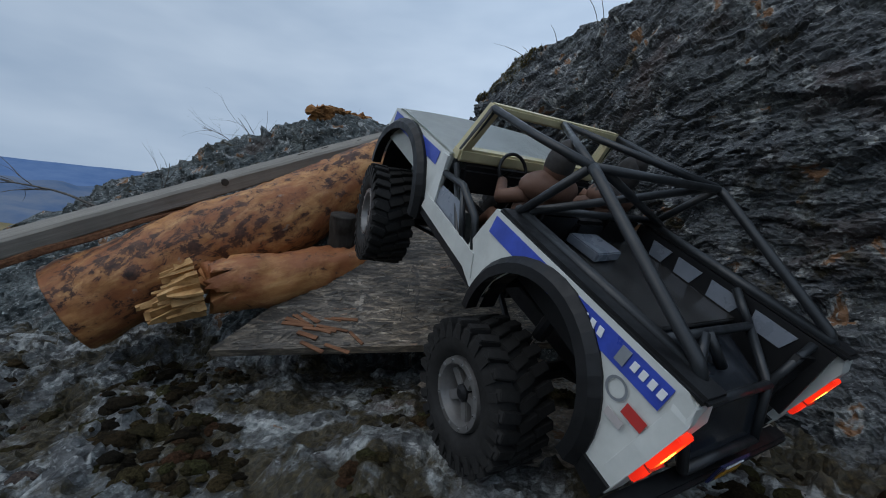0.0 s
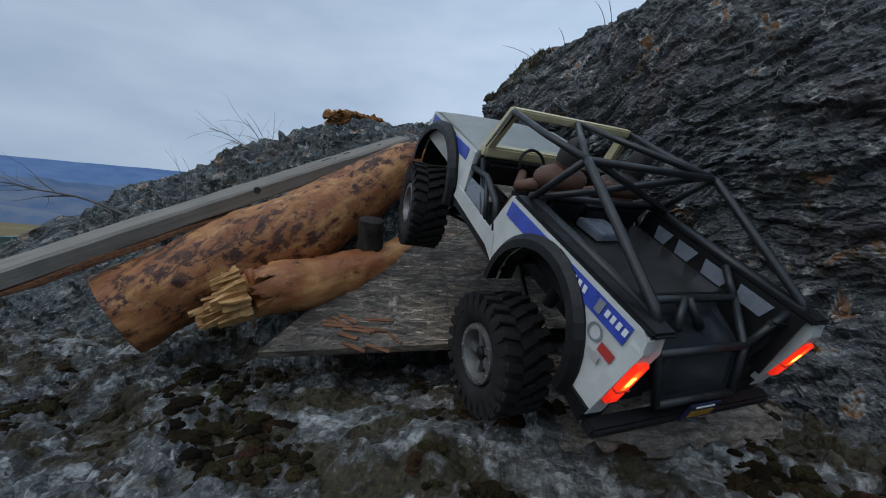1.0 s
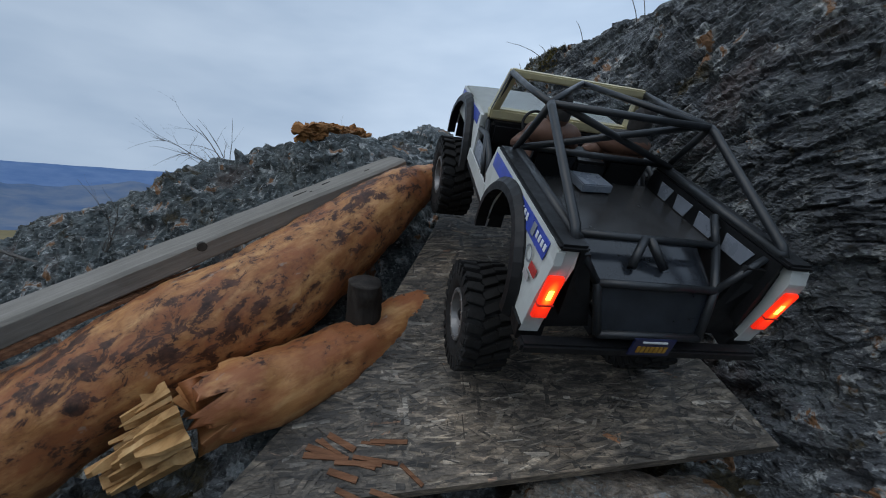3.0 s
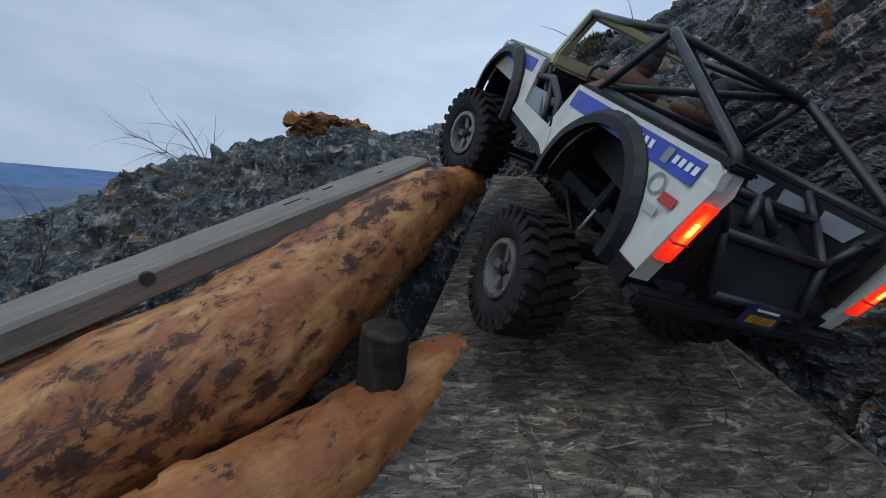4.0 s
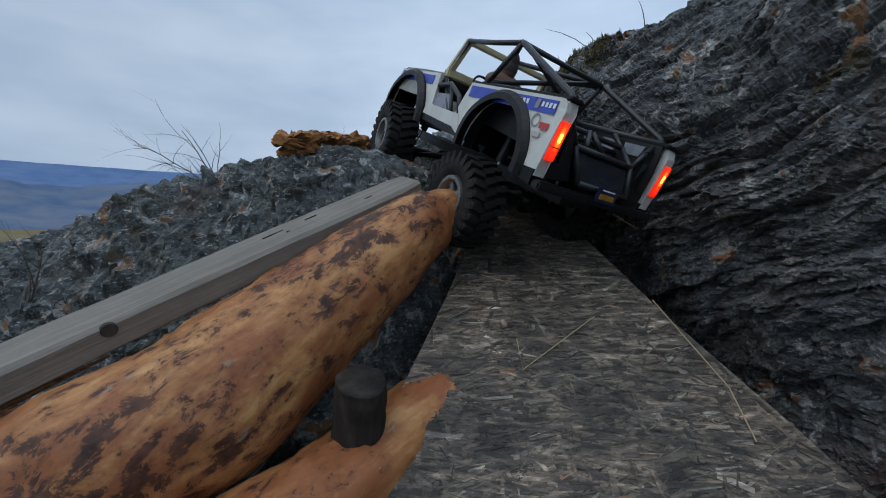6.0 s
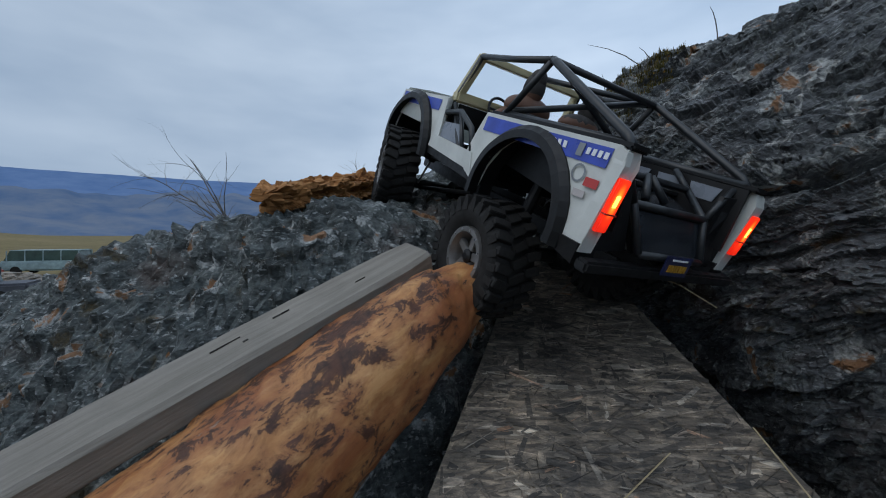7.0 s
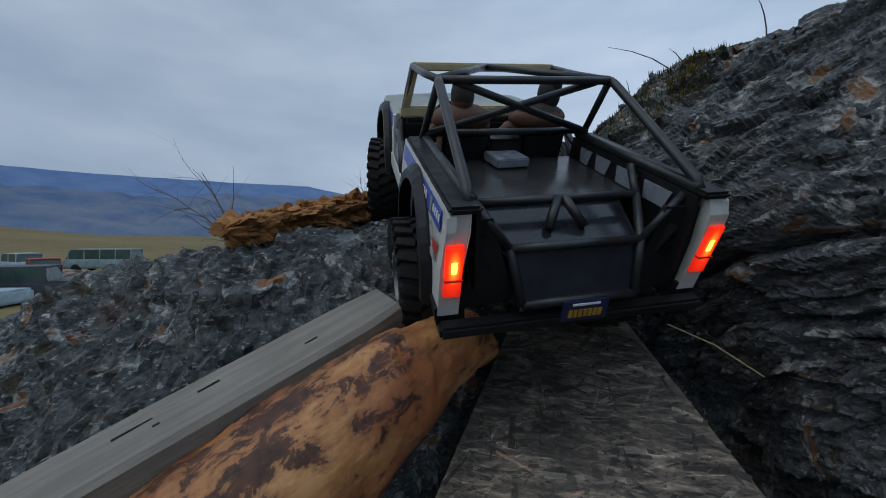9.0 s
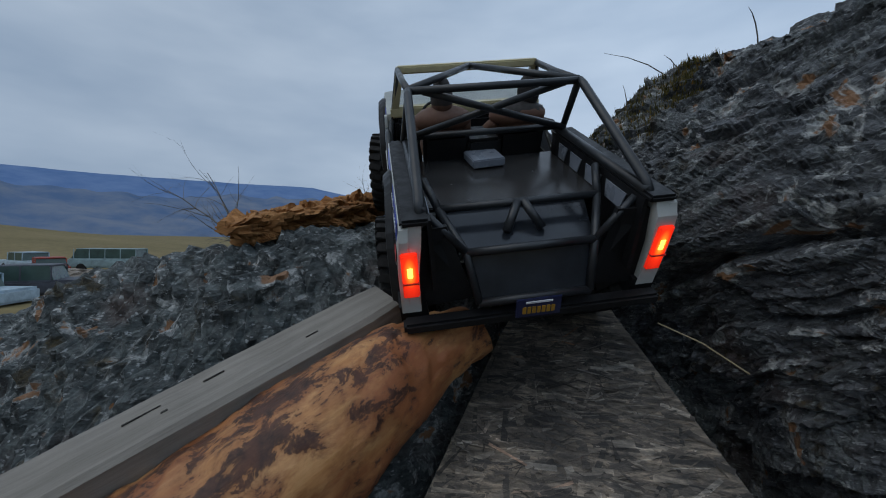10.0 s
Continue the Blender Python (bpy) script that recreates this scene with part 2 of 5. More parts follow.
WHITE_PAINT = plain("white_body_paint", (0.60, 0.62, 0.59), 0.4, wear=0.14, scale=28)
BLUE_DECAL = plain("blue_decal", (0.035, 0.07, 0.42), 0.35, wear=0.25, scale=50)
CREAM = plain("cream_paint", (0.56, 0.50, 0.30), 0.42, wear=0.15, scale=40)
BLACK_PLASTIC = plain("black_plastic", (0.0065, 0.007, 0.008), 0.5, wear=0.35, scale=70, spec=0.35)
CAGE_PAINT = plain("cage_black", (0.019, 0.022, 0.025), 0.38, wear=0.35, scale=60)
BED_GREY = plain("scuffed_bed", (0.036, 0.036, 0.036), 0.22, wear=0.5, scale=24)
PANEL_GREY = plain("smoked_panel", (0.020, 0.024, 0.030), 0.15, wear=0.35, scale=30)
LIGHT_PANEL = plain("pale_panel", (0.20, 0.225, 0.265), 0.3, wear=0.15, scale=40)
RUBBER = plain("dusty_rubber", (0.017, 0.0165, 0.016), 0.78, wear=0.45, scale=45, spec=0.3)
RIM_METAL = plain("grey_rim", (0.24, 0.235, 0.23), 0.42, 0.6, wear=0.25, scale=50)
RED_DECAL = plain("red_decal", (0.50, 0.035, 0.03), 0.4, wear=0.15)
GREY_DECAL = plain("grey_decal", (0.22, 0.24, 0.26), 0.4, wear=0.2)
WHITE_DECAL = plain("white_decal", (0.78, 0.80, 0.82), 0.4, wear=0.08)
PLATE_BLUE = plain("plate_blue", (0.014, 0.02, 0.075), 0.35)
PLATE_GOLD = plain("plate_gold", (0.42, 0.22, 0.02), 0.4)
SKIN = plain("tan_figure", (0.15, 0.075, 0.048), 0.6, wear=0.25, scale=50)
FIGURE_DARK = plain("dark_figure", (0.03, 0.026, 0.024), 0.7, wear=0.4, scale=80)
METAL_ROD = plain("bare_rod", (0.5, 0.5, 0.5), 0.3, 0.9, wear=0.1)


def glow(name, colour, power, base):
    m, n, l, b = shader(name, 0.25, 0, base)
    b.inputs["Emission Color"].default_value = (*colour, 1)
    b.inputs["Emission Strength"].default_value = power
    return m


LAMP_RED, ln_, ll_, lb_ = shader("lit_red_lens", 0.25, 0, (0.5, 0.02, 0.01))
lg = ln_.new("ShaderNodeTexGradient")
lg.gradient_type = "SPHERICAL"
lm_ = ln_.new("ShaderNodeMapping")
lm_.inputs["Location"].default_value, lm_.inputs["Scale"].default_value = (-0.70, 0.0, -0.92), (1.4, 0.0, 1.55)
lc = ln_.new("ShaderNodeTexCoord")
ll_.new(lc.outputs["Generated"], lm_.inputs["Vector"])
ll_.new(lm_.outputs["Vector"], lg.inputs["Vector"])
ll_.new(ramp(ln_, ll_, lg.outputs["Fac"], [(0.0, (0.72, 0.018, 0.006)), (0.45, (1.0, 0.03, 0.006)), (0.72, (1.0, 0.16, 0.012)), (0.92, (1.0, 0.48, 0.06))]), lb_.inputs["Emission Color"])
ll_.new(ramp(ln_, ll_, lg.outputs["Fac"], [(0.0, (0.35, 0.35, 0.35)), (0.5, (0.55, 0.55, 0.55)), (1.0, WHITE3)]), lb_.inputs["Emission Strength"])
lk = ln_.new("ShaderNodeMath")
lk.operation = "MULTIPLY"
lk.inputs[1].default_value = 2.2
ll_.new(lb_.inputs["Emission Strength"].links[0].from_socket, lk.inputs[0])
ll_.new(lk.outputs[0], lb_.inputs["Emission Strength"])
LAMP_CORE = glow("lit_bulb", (1.0, 0.46, 0.05), 5.0, (0.8, 0.3, 0.05))

GLASS, gn, gl, gb = shader("clear_screen", 0.04, 0, (0.9, 0.93, 0.95))
gb.inputs["Transmission Weight"].default_value, gb.inputs["IOR"].default_value = 1.0, 1.15

FIELD, fn, fl, fb = shader("dry_grass_field", 0.95, 0, spec=0.1)
fv = coords(fn, fl)
fl.new(blend(fn, fl, 0.5, ramp(fn, fl, grain(fn, fl, fv, 0.05, 8, 0.7), [(0.34, (0.11, 0.093, 0.045)), (0.52, (0.20, 0.158, 0.075)), (0.7, (0.28, 0.215, 0.115))]),
             ramp(fn, fl, grain(fn, fl, fv, 1.4, 6, 0.7), [(0.3, (0.09, 0.08, 0.04)), (0.7, (0.26, 0.20, 0.10))])), fb.inputs["Base Color"])


def hazy_hill_material(name, lo, hi):
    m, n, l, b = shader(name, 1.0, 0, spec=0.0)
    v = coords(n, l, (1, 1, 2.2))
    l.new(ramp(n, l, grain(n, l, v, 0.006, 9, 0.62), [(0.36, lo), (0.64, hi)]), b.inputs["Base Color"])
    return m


# forest tones with the blue of distant haze painted into the base colour
HILL_FAR = hazy_hill_material("hazy_far_forest", (0.10, 0.17, 0.32), (0.145, 0.22, 0.37))
HILL_NEAR = hazy_hill_material("hazy_near_forest", (0.09, 0.14, 0.235), (0.17, 0.20, 0.255))


# ---- mesh helpers ----
def put(name, verts, faces, mat, smooth=False):
    me = bpy.data.meshes.new(name)
    me.from_pydata([tuple(map(float, v)) for v in verts], [], [tuple(map(int, f)) for f in faces])
    me.materials.append(mat)
    if smooth:
        me.polygons.foreach_set("use_smooth", [True] * len(me.polygons))
    me.update()
    return new(name, me)


def part(name, bm, mat, parent=None, label="", smooth=False):
    me = bpy.data.meshes.new(name)
    bmesh.ops.recalc_face_normals(bm, faces=bm.faces)
    bm.to_mesh(me)
    bm.free()
    me.materials.append(mat)
    if smooth:
        me.polygons.foreach_set("use_smooth", [True] * len(me.polygons))
    ob = new(name, me)
    if parent is not None:
        ob.parent = parent
    if label:
        ob["label"] = label
    return ob


def box(bm, centre, size, m=None, bevel=0.0):
    r = bmesh.ops.create_cube(bm, size=1.0)
    vs = r["verts"]
    bmesh.ops.scale(bm, vec=size, verts=vs)
    if bevel:
        es = list({e for v in vs for e in v.link_edges})
        r2 = bmesh.ops.bevel(bm, geom=es, offset=bevel, segments=2, affect="EDGES")
        vs = list({v for f in r2["faces"] for v in f.verts} | {v for v in vs if v.is_valid})
    mm = Matrix.Translation(centre) @ (m or Matrix())
    bmesh.ops.transform(bm, matrix=mm, verts=vs)
    return bm


def tube(bm, pts, radius, sides=10, ends=True):
    pts = [Vector(p) for p in pts]
    rad = radius if isinstance(radius, (list, tuple)) else [radius] * len(pts)
    rings = []
    ref = None
    for k, p in enumerate(pts):
        d = (pts[min(k + 1, len(pts) - 1)] - pts[max(k - 1, 0)]).normalized()
        if ref is None:
            ref = d.orthogonal().normalized()
        ref = (ref - d * ref.dot(d)).normalized()
        s = d.cross(ref)
        rings.append([bm.verts.new(p + (ref * math.cos(a) + s * math.sin(a)) * rad[k]) for a in (2 * math.pi * j / sides for j in range(sides))])
    for a, b in zip(rings, rings[1:]):
        for j in range(sides):
            bm.faces.new((a[j], a[(j + 1) % sides], b[(j + 1) % sides], b[j]))
    if ends:
        bm.faces.new(rings[0][::-1])
        bm.faces.new(rings[-1])
    return bm


def slab(bm, outline, direction):
    """A flat outline pushed along a direction."""
    d = Vector(direction)
    lo = [bm.verts.new(Vector(p)) for p in outline]
    hi = [bm.verts.new(Vector(p) + d) for p in outline]
    bm.faces.new(lo[::-1])
    bm.faces.new(hi)
    for j in range(len(lo)):
        k = (j + 1) % len(lo)
        bm.faces.new((lo[j], lo[k], hi[k], hi[j]))
    return bm


# ---- numeric noise ----
def hash3(ix, iy, iz, seed):
    h = (ix.astype(np.int64) * 73856093) ^ (iy.astype(np.int64) * 19349663) ^ (iz.astype(np.int64) * 83492791) ^ (seed * 2654435761)
    h = (h ^ (h >> 13)) * 1274126177 & 0x7FFFFFFF
    h = (h ^ (h >> 15)) * 2246822519 & 0x7FFFFFFF
    return ((h ^ (h >> 16)) & 0xFFFF) / 65535.0


def value_noise(p, seed=0):
    i = np.floor(p)
    f = p - i
    f = f * f * (3 - 2 * f)
    out = 0
    for dx in (0, 1):
        for dy in (0, 1):
            for dz in (0, 1):
                w = (f[:, 0] if dx else 1 - f[:, 0]) * (f[:, 1] if dy else 1 - f[:, 1]) * (f[:, 2] if dz else 1 - f[:, 2])
                out = out + w * hash3(i[:, 0] + dx, i[:, 1] + dy, i[:, 2] + dz, seed)
    return out * 2 - 1


def fractal(p, octaves, seed=0, fall=0.5):
    out, a = 0, 1.0
    for k in range(octaves):
        out = out + a * value_noise(p * 2.0 ** k, seed + k)
        a *= fall
    return out


def flakes(p, seed=0, tilt=0.9):
    """Angular broken facets: each cell has a height and a slope of its own."""
    i = np.floor(p)
    best = np.full(len(p), 9e9)
    val = np.zeros(len(p))
    for dx in (-1, 0, 1):
        for dy in (-1, 0, 1):
            for dz in (-1, 0, 1):
                c = i + (dx, dy, dz)
                a = (c[:, 0], c[:, 1], c[:, 2])
                q = c + np.stack([hash3(*a, seed + 1), hash3(*a, seed + 2), hash3(*a, seed + 3)], 1)
                d = ((p - q) ** 2).sum(1)
                g = np.stack([hash3(*a, seed + 5), hash3(*a, seed + 6), hash3(*a, seed + 7)], 1) * 2 - 1
                h = hash3(*a, seed + 4) * 2 - 1 + tilt * ((p - q) * g).sum(1)
                near = d < best
                best = np.where(near, d, best)
                val = np.where(near, h, val)
    return val


def step(a, b, x):
    t = np.clip((x - a) / (b - a), 0, 1)
    return t * t * (3 - 2 * t)


def rot(v, deg_y, deg_x):
    a, b = radians(deg_y), radians(deg_x)
    x, y, z = v[:, 0], v[:, 1], v[:, 2]
    x, z = x * math.cos(a) + z * math.sin(a), -x * math.sin(a) + z * math.cos(a)
    y, z = y * math.cos(b) - z * math.sin(b), y * math.sin(b) + z * math.cos(b)
    return np.stack([x, y, z], 1)


# ---- the lie of the board, log and beam ----
BOARD_C, BOARD_N = Vector((0.059, 0.617, 0.3435)), Vector((0.0342, -0.6764, 1.0)).normalized()


def board_z(x, y):
    return BOARD_C.z - (BOARD_N.x * (x - BOARD_C.x) + BOARD_N.y * (y - BOARD_C.y)) / BOARD_N.z


def outcrop_height(x, y):
    """The lie of the rock: the near ledge, the ridge behind the beam and the rise behind it."""
    low = 0.205 + 0.05 * np.clip(x, -0.6, 0.6) + 0.016 * np.exp(-((x - 0.15) ** 2 + (y - 0.36) ** 2) / 0.02)
    low = low + 0.05 * step(0.45, 0.62, y) * step(-0.15, -0.4, x) - 0.10 * step(0.64, 0.74, y)
    crest_y = 0.90 + 0.8 * np.clip(x + 0.18, 0, 0.3) + 0.15 * np.clip(-0.18 - x, 0, 3)
    u = np.clip(-0.2 - x, 0, 3)
    crest = 0.672 + 0.012 * np.exp(-((x + 0.13) / 0.07) ** 2) - 0.28 * np.minimum(u, 1.2) ** 1.25 - 0.25 * np.clip(u - 1.2, 0, 2)
    crest = crest - 0.11 * step(-0.05, 0.10, x)
    rise = step(0.0, 1.0, (y - crest_y + 0.31) / 0.31)
    h = low + (crest - low) * rise ** 0.8
    back = np.clip(y - crest_y, 0, 2)
    h = h + 0.22 * step(0.05, 0.40, back) * step(-0.30, 0.12, x) - 0.04 * step(0.0, 0.3, back) * step(-0.25, -0.5, x)
    h = h - 2.4 * step(0.55, 2.2, back)
    h = h - 2.3 * step(-1.2, -2.6, x)
    # kept under the board
    edge = -0.188 + 0.4655 * (y - 0.491)
    front = 0.491 + 0.127 * (x + 0.188)
    under = x > edge - 0.10
    lim = board_z(x, np.maximum(y, front)) - 0.034 + 3.0 * np.clip(y - 1.0, 0, 1) + 2.5 * np.clip(edge - 0.03 - x, 0, 1)
    return np.where(under, np.minimum(h, lim), h)


def build_outcrop():
    xs = np.concatenate([np.linspace(-2.9, -0.95, 60)[:-1], np.linspace(-0.95, 0.62, 330), np.linspace(0.62, 2.2, 30)[1:]])
    ys = np.concatenate([np.linspace(-1.5, 0.05, 40)[:-1], np.linspace(0.05, 1.25, 260), np.linspace(1.25, 3.6, 80)[1:]])
    X, Y = np.meshgrid(xs, ys)
    x, y = X.ravel(), Y.ravel()
    z = outcrop_height(x, y)
    rim = np.minimum(np.minimum(x + 2.9, 2.2 - x), np.minimum(y + 1.5, 3.6 - y))
    z = z - (z + 2.45) * step(0.45, 0.0, rim)
    p = np.stack([x, y, z], 1)
    r = rot(p, -18, 10)
    d = 0.014 * fractal(r * (7, 7, 10), 4, 3)
    d = d + 0.006 * flakes(r * (16, 16, 34), 11) + 0.0052 * flakes(r * (42, 42, 95), 31) + 0.0030 * flakes(r * (95, 95, 190), 51)
    gx = np.gradient(z.reshape(X.shape), axis=1) / np.maximum(np.gradient(X, axis=1), 1e-6)
    gy = np.gradient(z.reshape(X.shape), axis=0) / np.maximum(np.gradient(Y, axis=0), 1e-6)
    n = np.stack([-gx.ravel(), -gy.ravel(), np.ones_like(x)], 1)
    n /= np.linalg.norm(n, axis=1)[:, None]
    soft = np.where((y < 1.0) & (x > -0.16) & (x < 0.4), 0.55, 1.0)
    p = p + n * (d * soft)[:, None]
    # cushions of moss on the near ledge
    cush = np.clip(fractal(np.stack([x, y, 0 * x], 1) * 17, 3, 77), 0, 1)
    p[:, 2] += 0.016 * cush * step(0.68, 0.6, y)
    nx, ny = len(xs), len(ys)
    idx = np.arange(nx * ny).reshape(ny, nx)
    f = np.stack([idx[:-1, :-1], idx[:-1, 1:], idx[1:, 1:], idx[1:, :-1]], -1).reshape(-1, 4)
    ob = put("rock_outcrop", p, f, ROCK_GROUND)
    ob.data.materials.append(ROCK_RIDGE)
    cy = y[f].mean(1)
    crest_y = 0.90 + 0.8 * np.clip(x + 0.18, 0, 0.3) + 0.15 * np.clip(-0.18 - x, 0, 3)
    ridge = (cy > (crest_y[f].mean(1) - 0.27)).astype(np.int32)
    ob.data.polygons.foreach_set("material_index", ridge)
    return tagged(ob, "grey lichen-covered rock outcrop with dark moss cushions", "rock", kind="structure")


def build_wall_rock():
    ss = np.concatenate([np.linspace(-1.5, -0.35, 40)[:-1], np.linspace(-0.35, 0.99, 520)])
    nv = 460
    v = np.linspace(0, 1, nv)
    S, V = np.meshgrid(ss, v)
    S, V = S.ravel(), V.ravel()
    top = 0.892 - 0.018 * step(0.1, 0.5, S) + 0.026 * step(0.50, 0.62, S) - 0.075 * step(0.74, 0.88, S) - 0.5 * step(0.90, 1.0, S)
    zm = np.clip(0.5 + 0.5 * (S - 0.2), 0.4, 0.74)
    face = np.clip(V / 0.8, 0, 1)
    z = 0.08 + (top - 0.08) * face
    dz = z - zm
    q = 0.868 + np.where(dz > 0, (0.9 + 2.2 * step(0.3, 0.8, S)) * dz ** 2, 1.7 * dz ** 2 * step(0.2, 0.6, S)) - 0.9 * np.clip(0.36 - z, 0, 1) * step(0.75, 0.45, S)
    q = q + 0.05 * step(0.70, 1.0, face)
    back = np.clip((V - 0.8) / 0.2, 0, 1)
    D = q * 0.819 + 1.6 * back ** 1.5
    z = z + 0.46 * np.minimum(1.6 * back ** 1.5, 0.30) * step(0.85, 0.55, S) + 0.012 * np.sin(back * math.pi * 0.7) - 3.4 * np.clip(back - 0.35, 0, 1) ** 1.6
    z = z - (z + 2.4) * step(-0.95, -1.5, S)
    D = D + 0.25 * step(0.9, 1.0, S)
    p = np.stack([0.819 * D - 0.573 * S, 0.573 * D + 0.819 * S, z], 1)
    G = p.reshape(nv, len(ss), 3)
    n = np.cross(np.gradient(G, axis=1), np.gradient(G, axis=0)).reshape(-1, 3)
    n /= np.maximum(np.linalg.norm(n, axis=1), 1e-9)[:, None]
    # beds dip away along the face: each bed breaks in long thin scales with sharp lower lips
    warp = 0.035 * fractal(p * 3.2, 3, 301) + 0.010 * fractal(p * 11, 2, 305)
    bed = p[:, 2] + 0.36 * S + warp
    run = 0.94 * S - 0.34 * p[:, 2] + 0.05 * fractal(p * 4, 2, 311)
    deep = D * 0.8
    L = np.stack([run, deep, bed], 1)
    d = 0.020 * fractal(p * (4, 4, 6), 3, 9)
    d = d + 0.0075 * flakes(L * (6, 6, 20), 101, 1.2) + 0.0058 * flakes(L * (17, 17, 50), 131, 1.2)
    d = d + 0.0036 * flakes(L * (42, 42, 105), 151, 1.1) + 0.0018 * flakes(L * (90, 90, 190), 171, 1.0)
    # long open joints between beds
    for level, width, depth, seed in ((0.90, 0.0070, 0.032, 401), (0.76, 0.006, 0.020, 403), (0.64, 0.006, 0.018, 405), (0.84, 0.004, 0.012, 407), (0.55, 0.006, 0.016, 409), (0.70, 0.0035, 0.010, 411)):
        gap = np.exp(-((bed - level) / width) ** 2)
        d = d - depth * gap * step(-0.25, 0.35, value_noise(np.stack([run * 3.5, bed * 2, 0 * run + seed], 1), seed))
    if n[len(n) // 4] @ np.array((-0.8, -0.5, 0.1)) < 0:
        n = -n
    p = p + n * d[:, None]
    idx = np.arange(nv * len(ss)).reshape(nv, len(ss))
    f = np.stack([idx[:-1, :-1], idx[:-1, 1:], idx[1:, 1:], idx[1:, :-1]], -1).reshape(-1, 4)
    ob = put("rock_wall", p, f, ROCK_WALL)
    return tagged(ob, "steep dark layered rock face with grey and orange lichen", "rock", kind="structure")


build_outcrop()
build_wall_rock()


def build_far():
    # one sheet of dry grassland to the horizon, with a low swell
    a = np.linspace(0, 2 * math.pi, 97)[:-1]
    rr = np.concatenate([[0.01], np.geomspace(1, 4200, 64)])
    R, A = np.meshgrid(rr, a)
    x, y = (R * np.sin(A)).ravel(), (R * np.cos(A)).ravel()
    z = -2.15 + 0.25 * fractal(np.stack([x, y, 0 * x], 1) * 0.06, 3, 5) + 5.0 * step(42, 150, R.ravel()) * np.clip((-((np.degrees(A.ravel()) + 180) % 360 - 180) - 42) / 16, 0, 1.4)
    n1, n2 = len(a), len(rr)
    idx = np.arange(n1 * n2).reshape(n1, n2)
    nxt = np.roll(idx, -1, axis=0)
    f = np.stack([idx[:, :-1], nxt[:, :-1], nxt[:, 1:], idx[:, 1:]], -1).reshape(-1, 4)
    ob = put("ground", np.stack([x, y, z], 1), f, FIELD, True)
    tagged(ob, "dry yellow-brown grassland reaching to the hills", "ground", kind="structure")
    # two ridges of wooded hills; their haze is in the material colour
    for name, dist, base, amp, seed, mat, lab in (("backdrop_far_hills", 3600, 6.72, 0.13, 21, HILL_FAR, "long wooded mountain ridge in the distance, painted blue for haze"),
                                             ("backdrop_near_hills", 2500, 4.6, 1.1, 27, HILL_NEAR, "lower wooded hills below the ridge, haze painted into their colour")):
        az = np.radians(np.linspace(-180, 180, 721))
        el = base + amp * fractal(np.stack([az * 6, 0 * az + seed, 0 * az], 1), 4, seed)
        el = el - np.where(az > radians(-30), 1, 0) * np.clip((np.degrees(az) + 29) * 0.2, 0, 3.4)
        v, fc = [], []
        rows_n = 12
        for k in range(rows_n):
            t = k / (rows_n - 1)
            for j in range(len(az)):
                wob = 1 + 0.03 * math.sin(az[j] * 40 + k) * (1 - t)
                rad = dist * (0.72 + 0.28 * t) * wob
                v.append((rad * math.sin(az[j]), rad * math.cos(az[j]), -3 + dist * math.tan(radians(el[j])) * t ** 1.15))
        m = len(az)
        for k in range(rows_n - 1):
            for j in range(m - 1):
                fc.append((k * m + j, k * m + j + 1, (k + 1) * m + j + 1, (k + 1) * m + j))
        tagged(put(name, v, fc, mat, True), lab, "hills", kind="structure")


build_far()


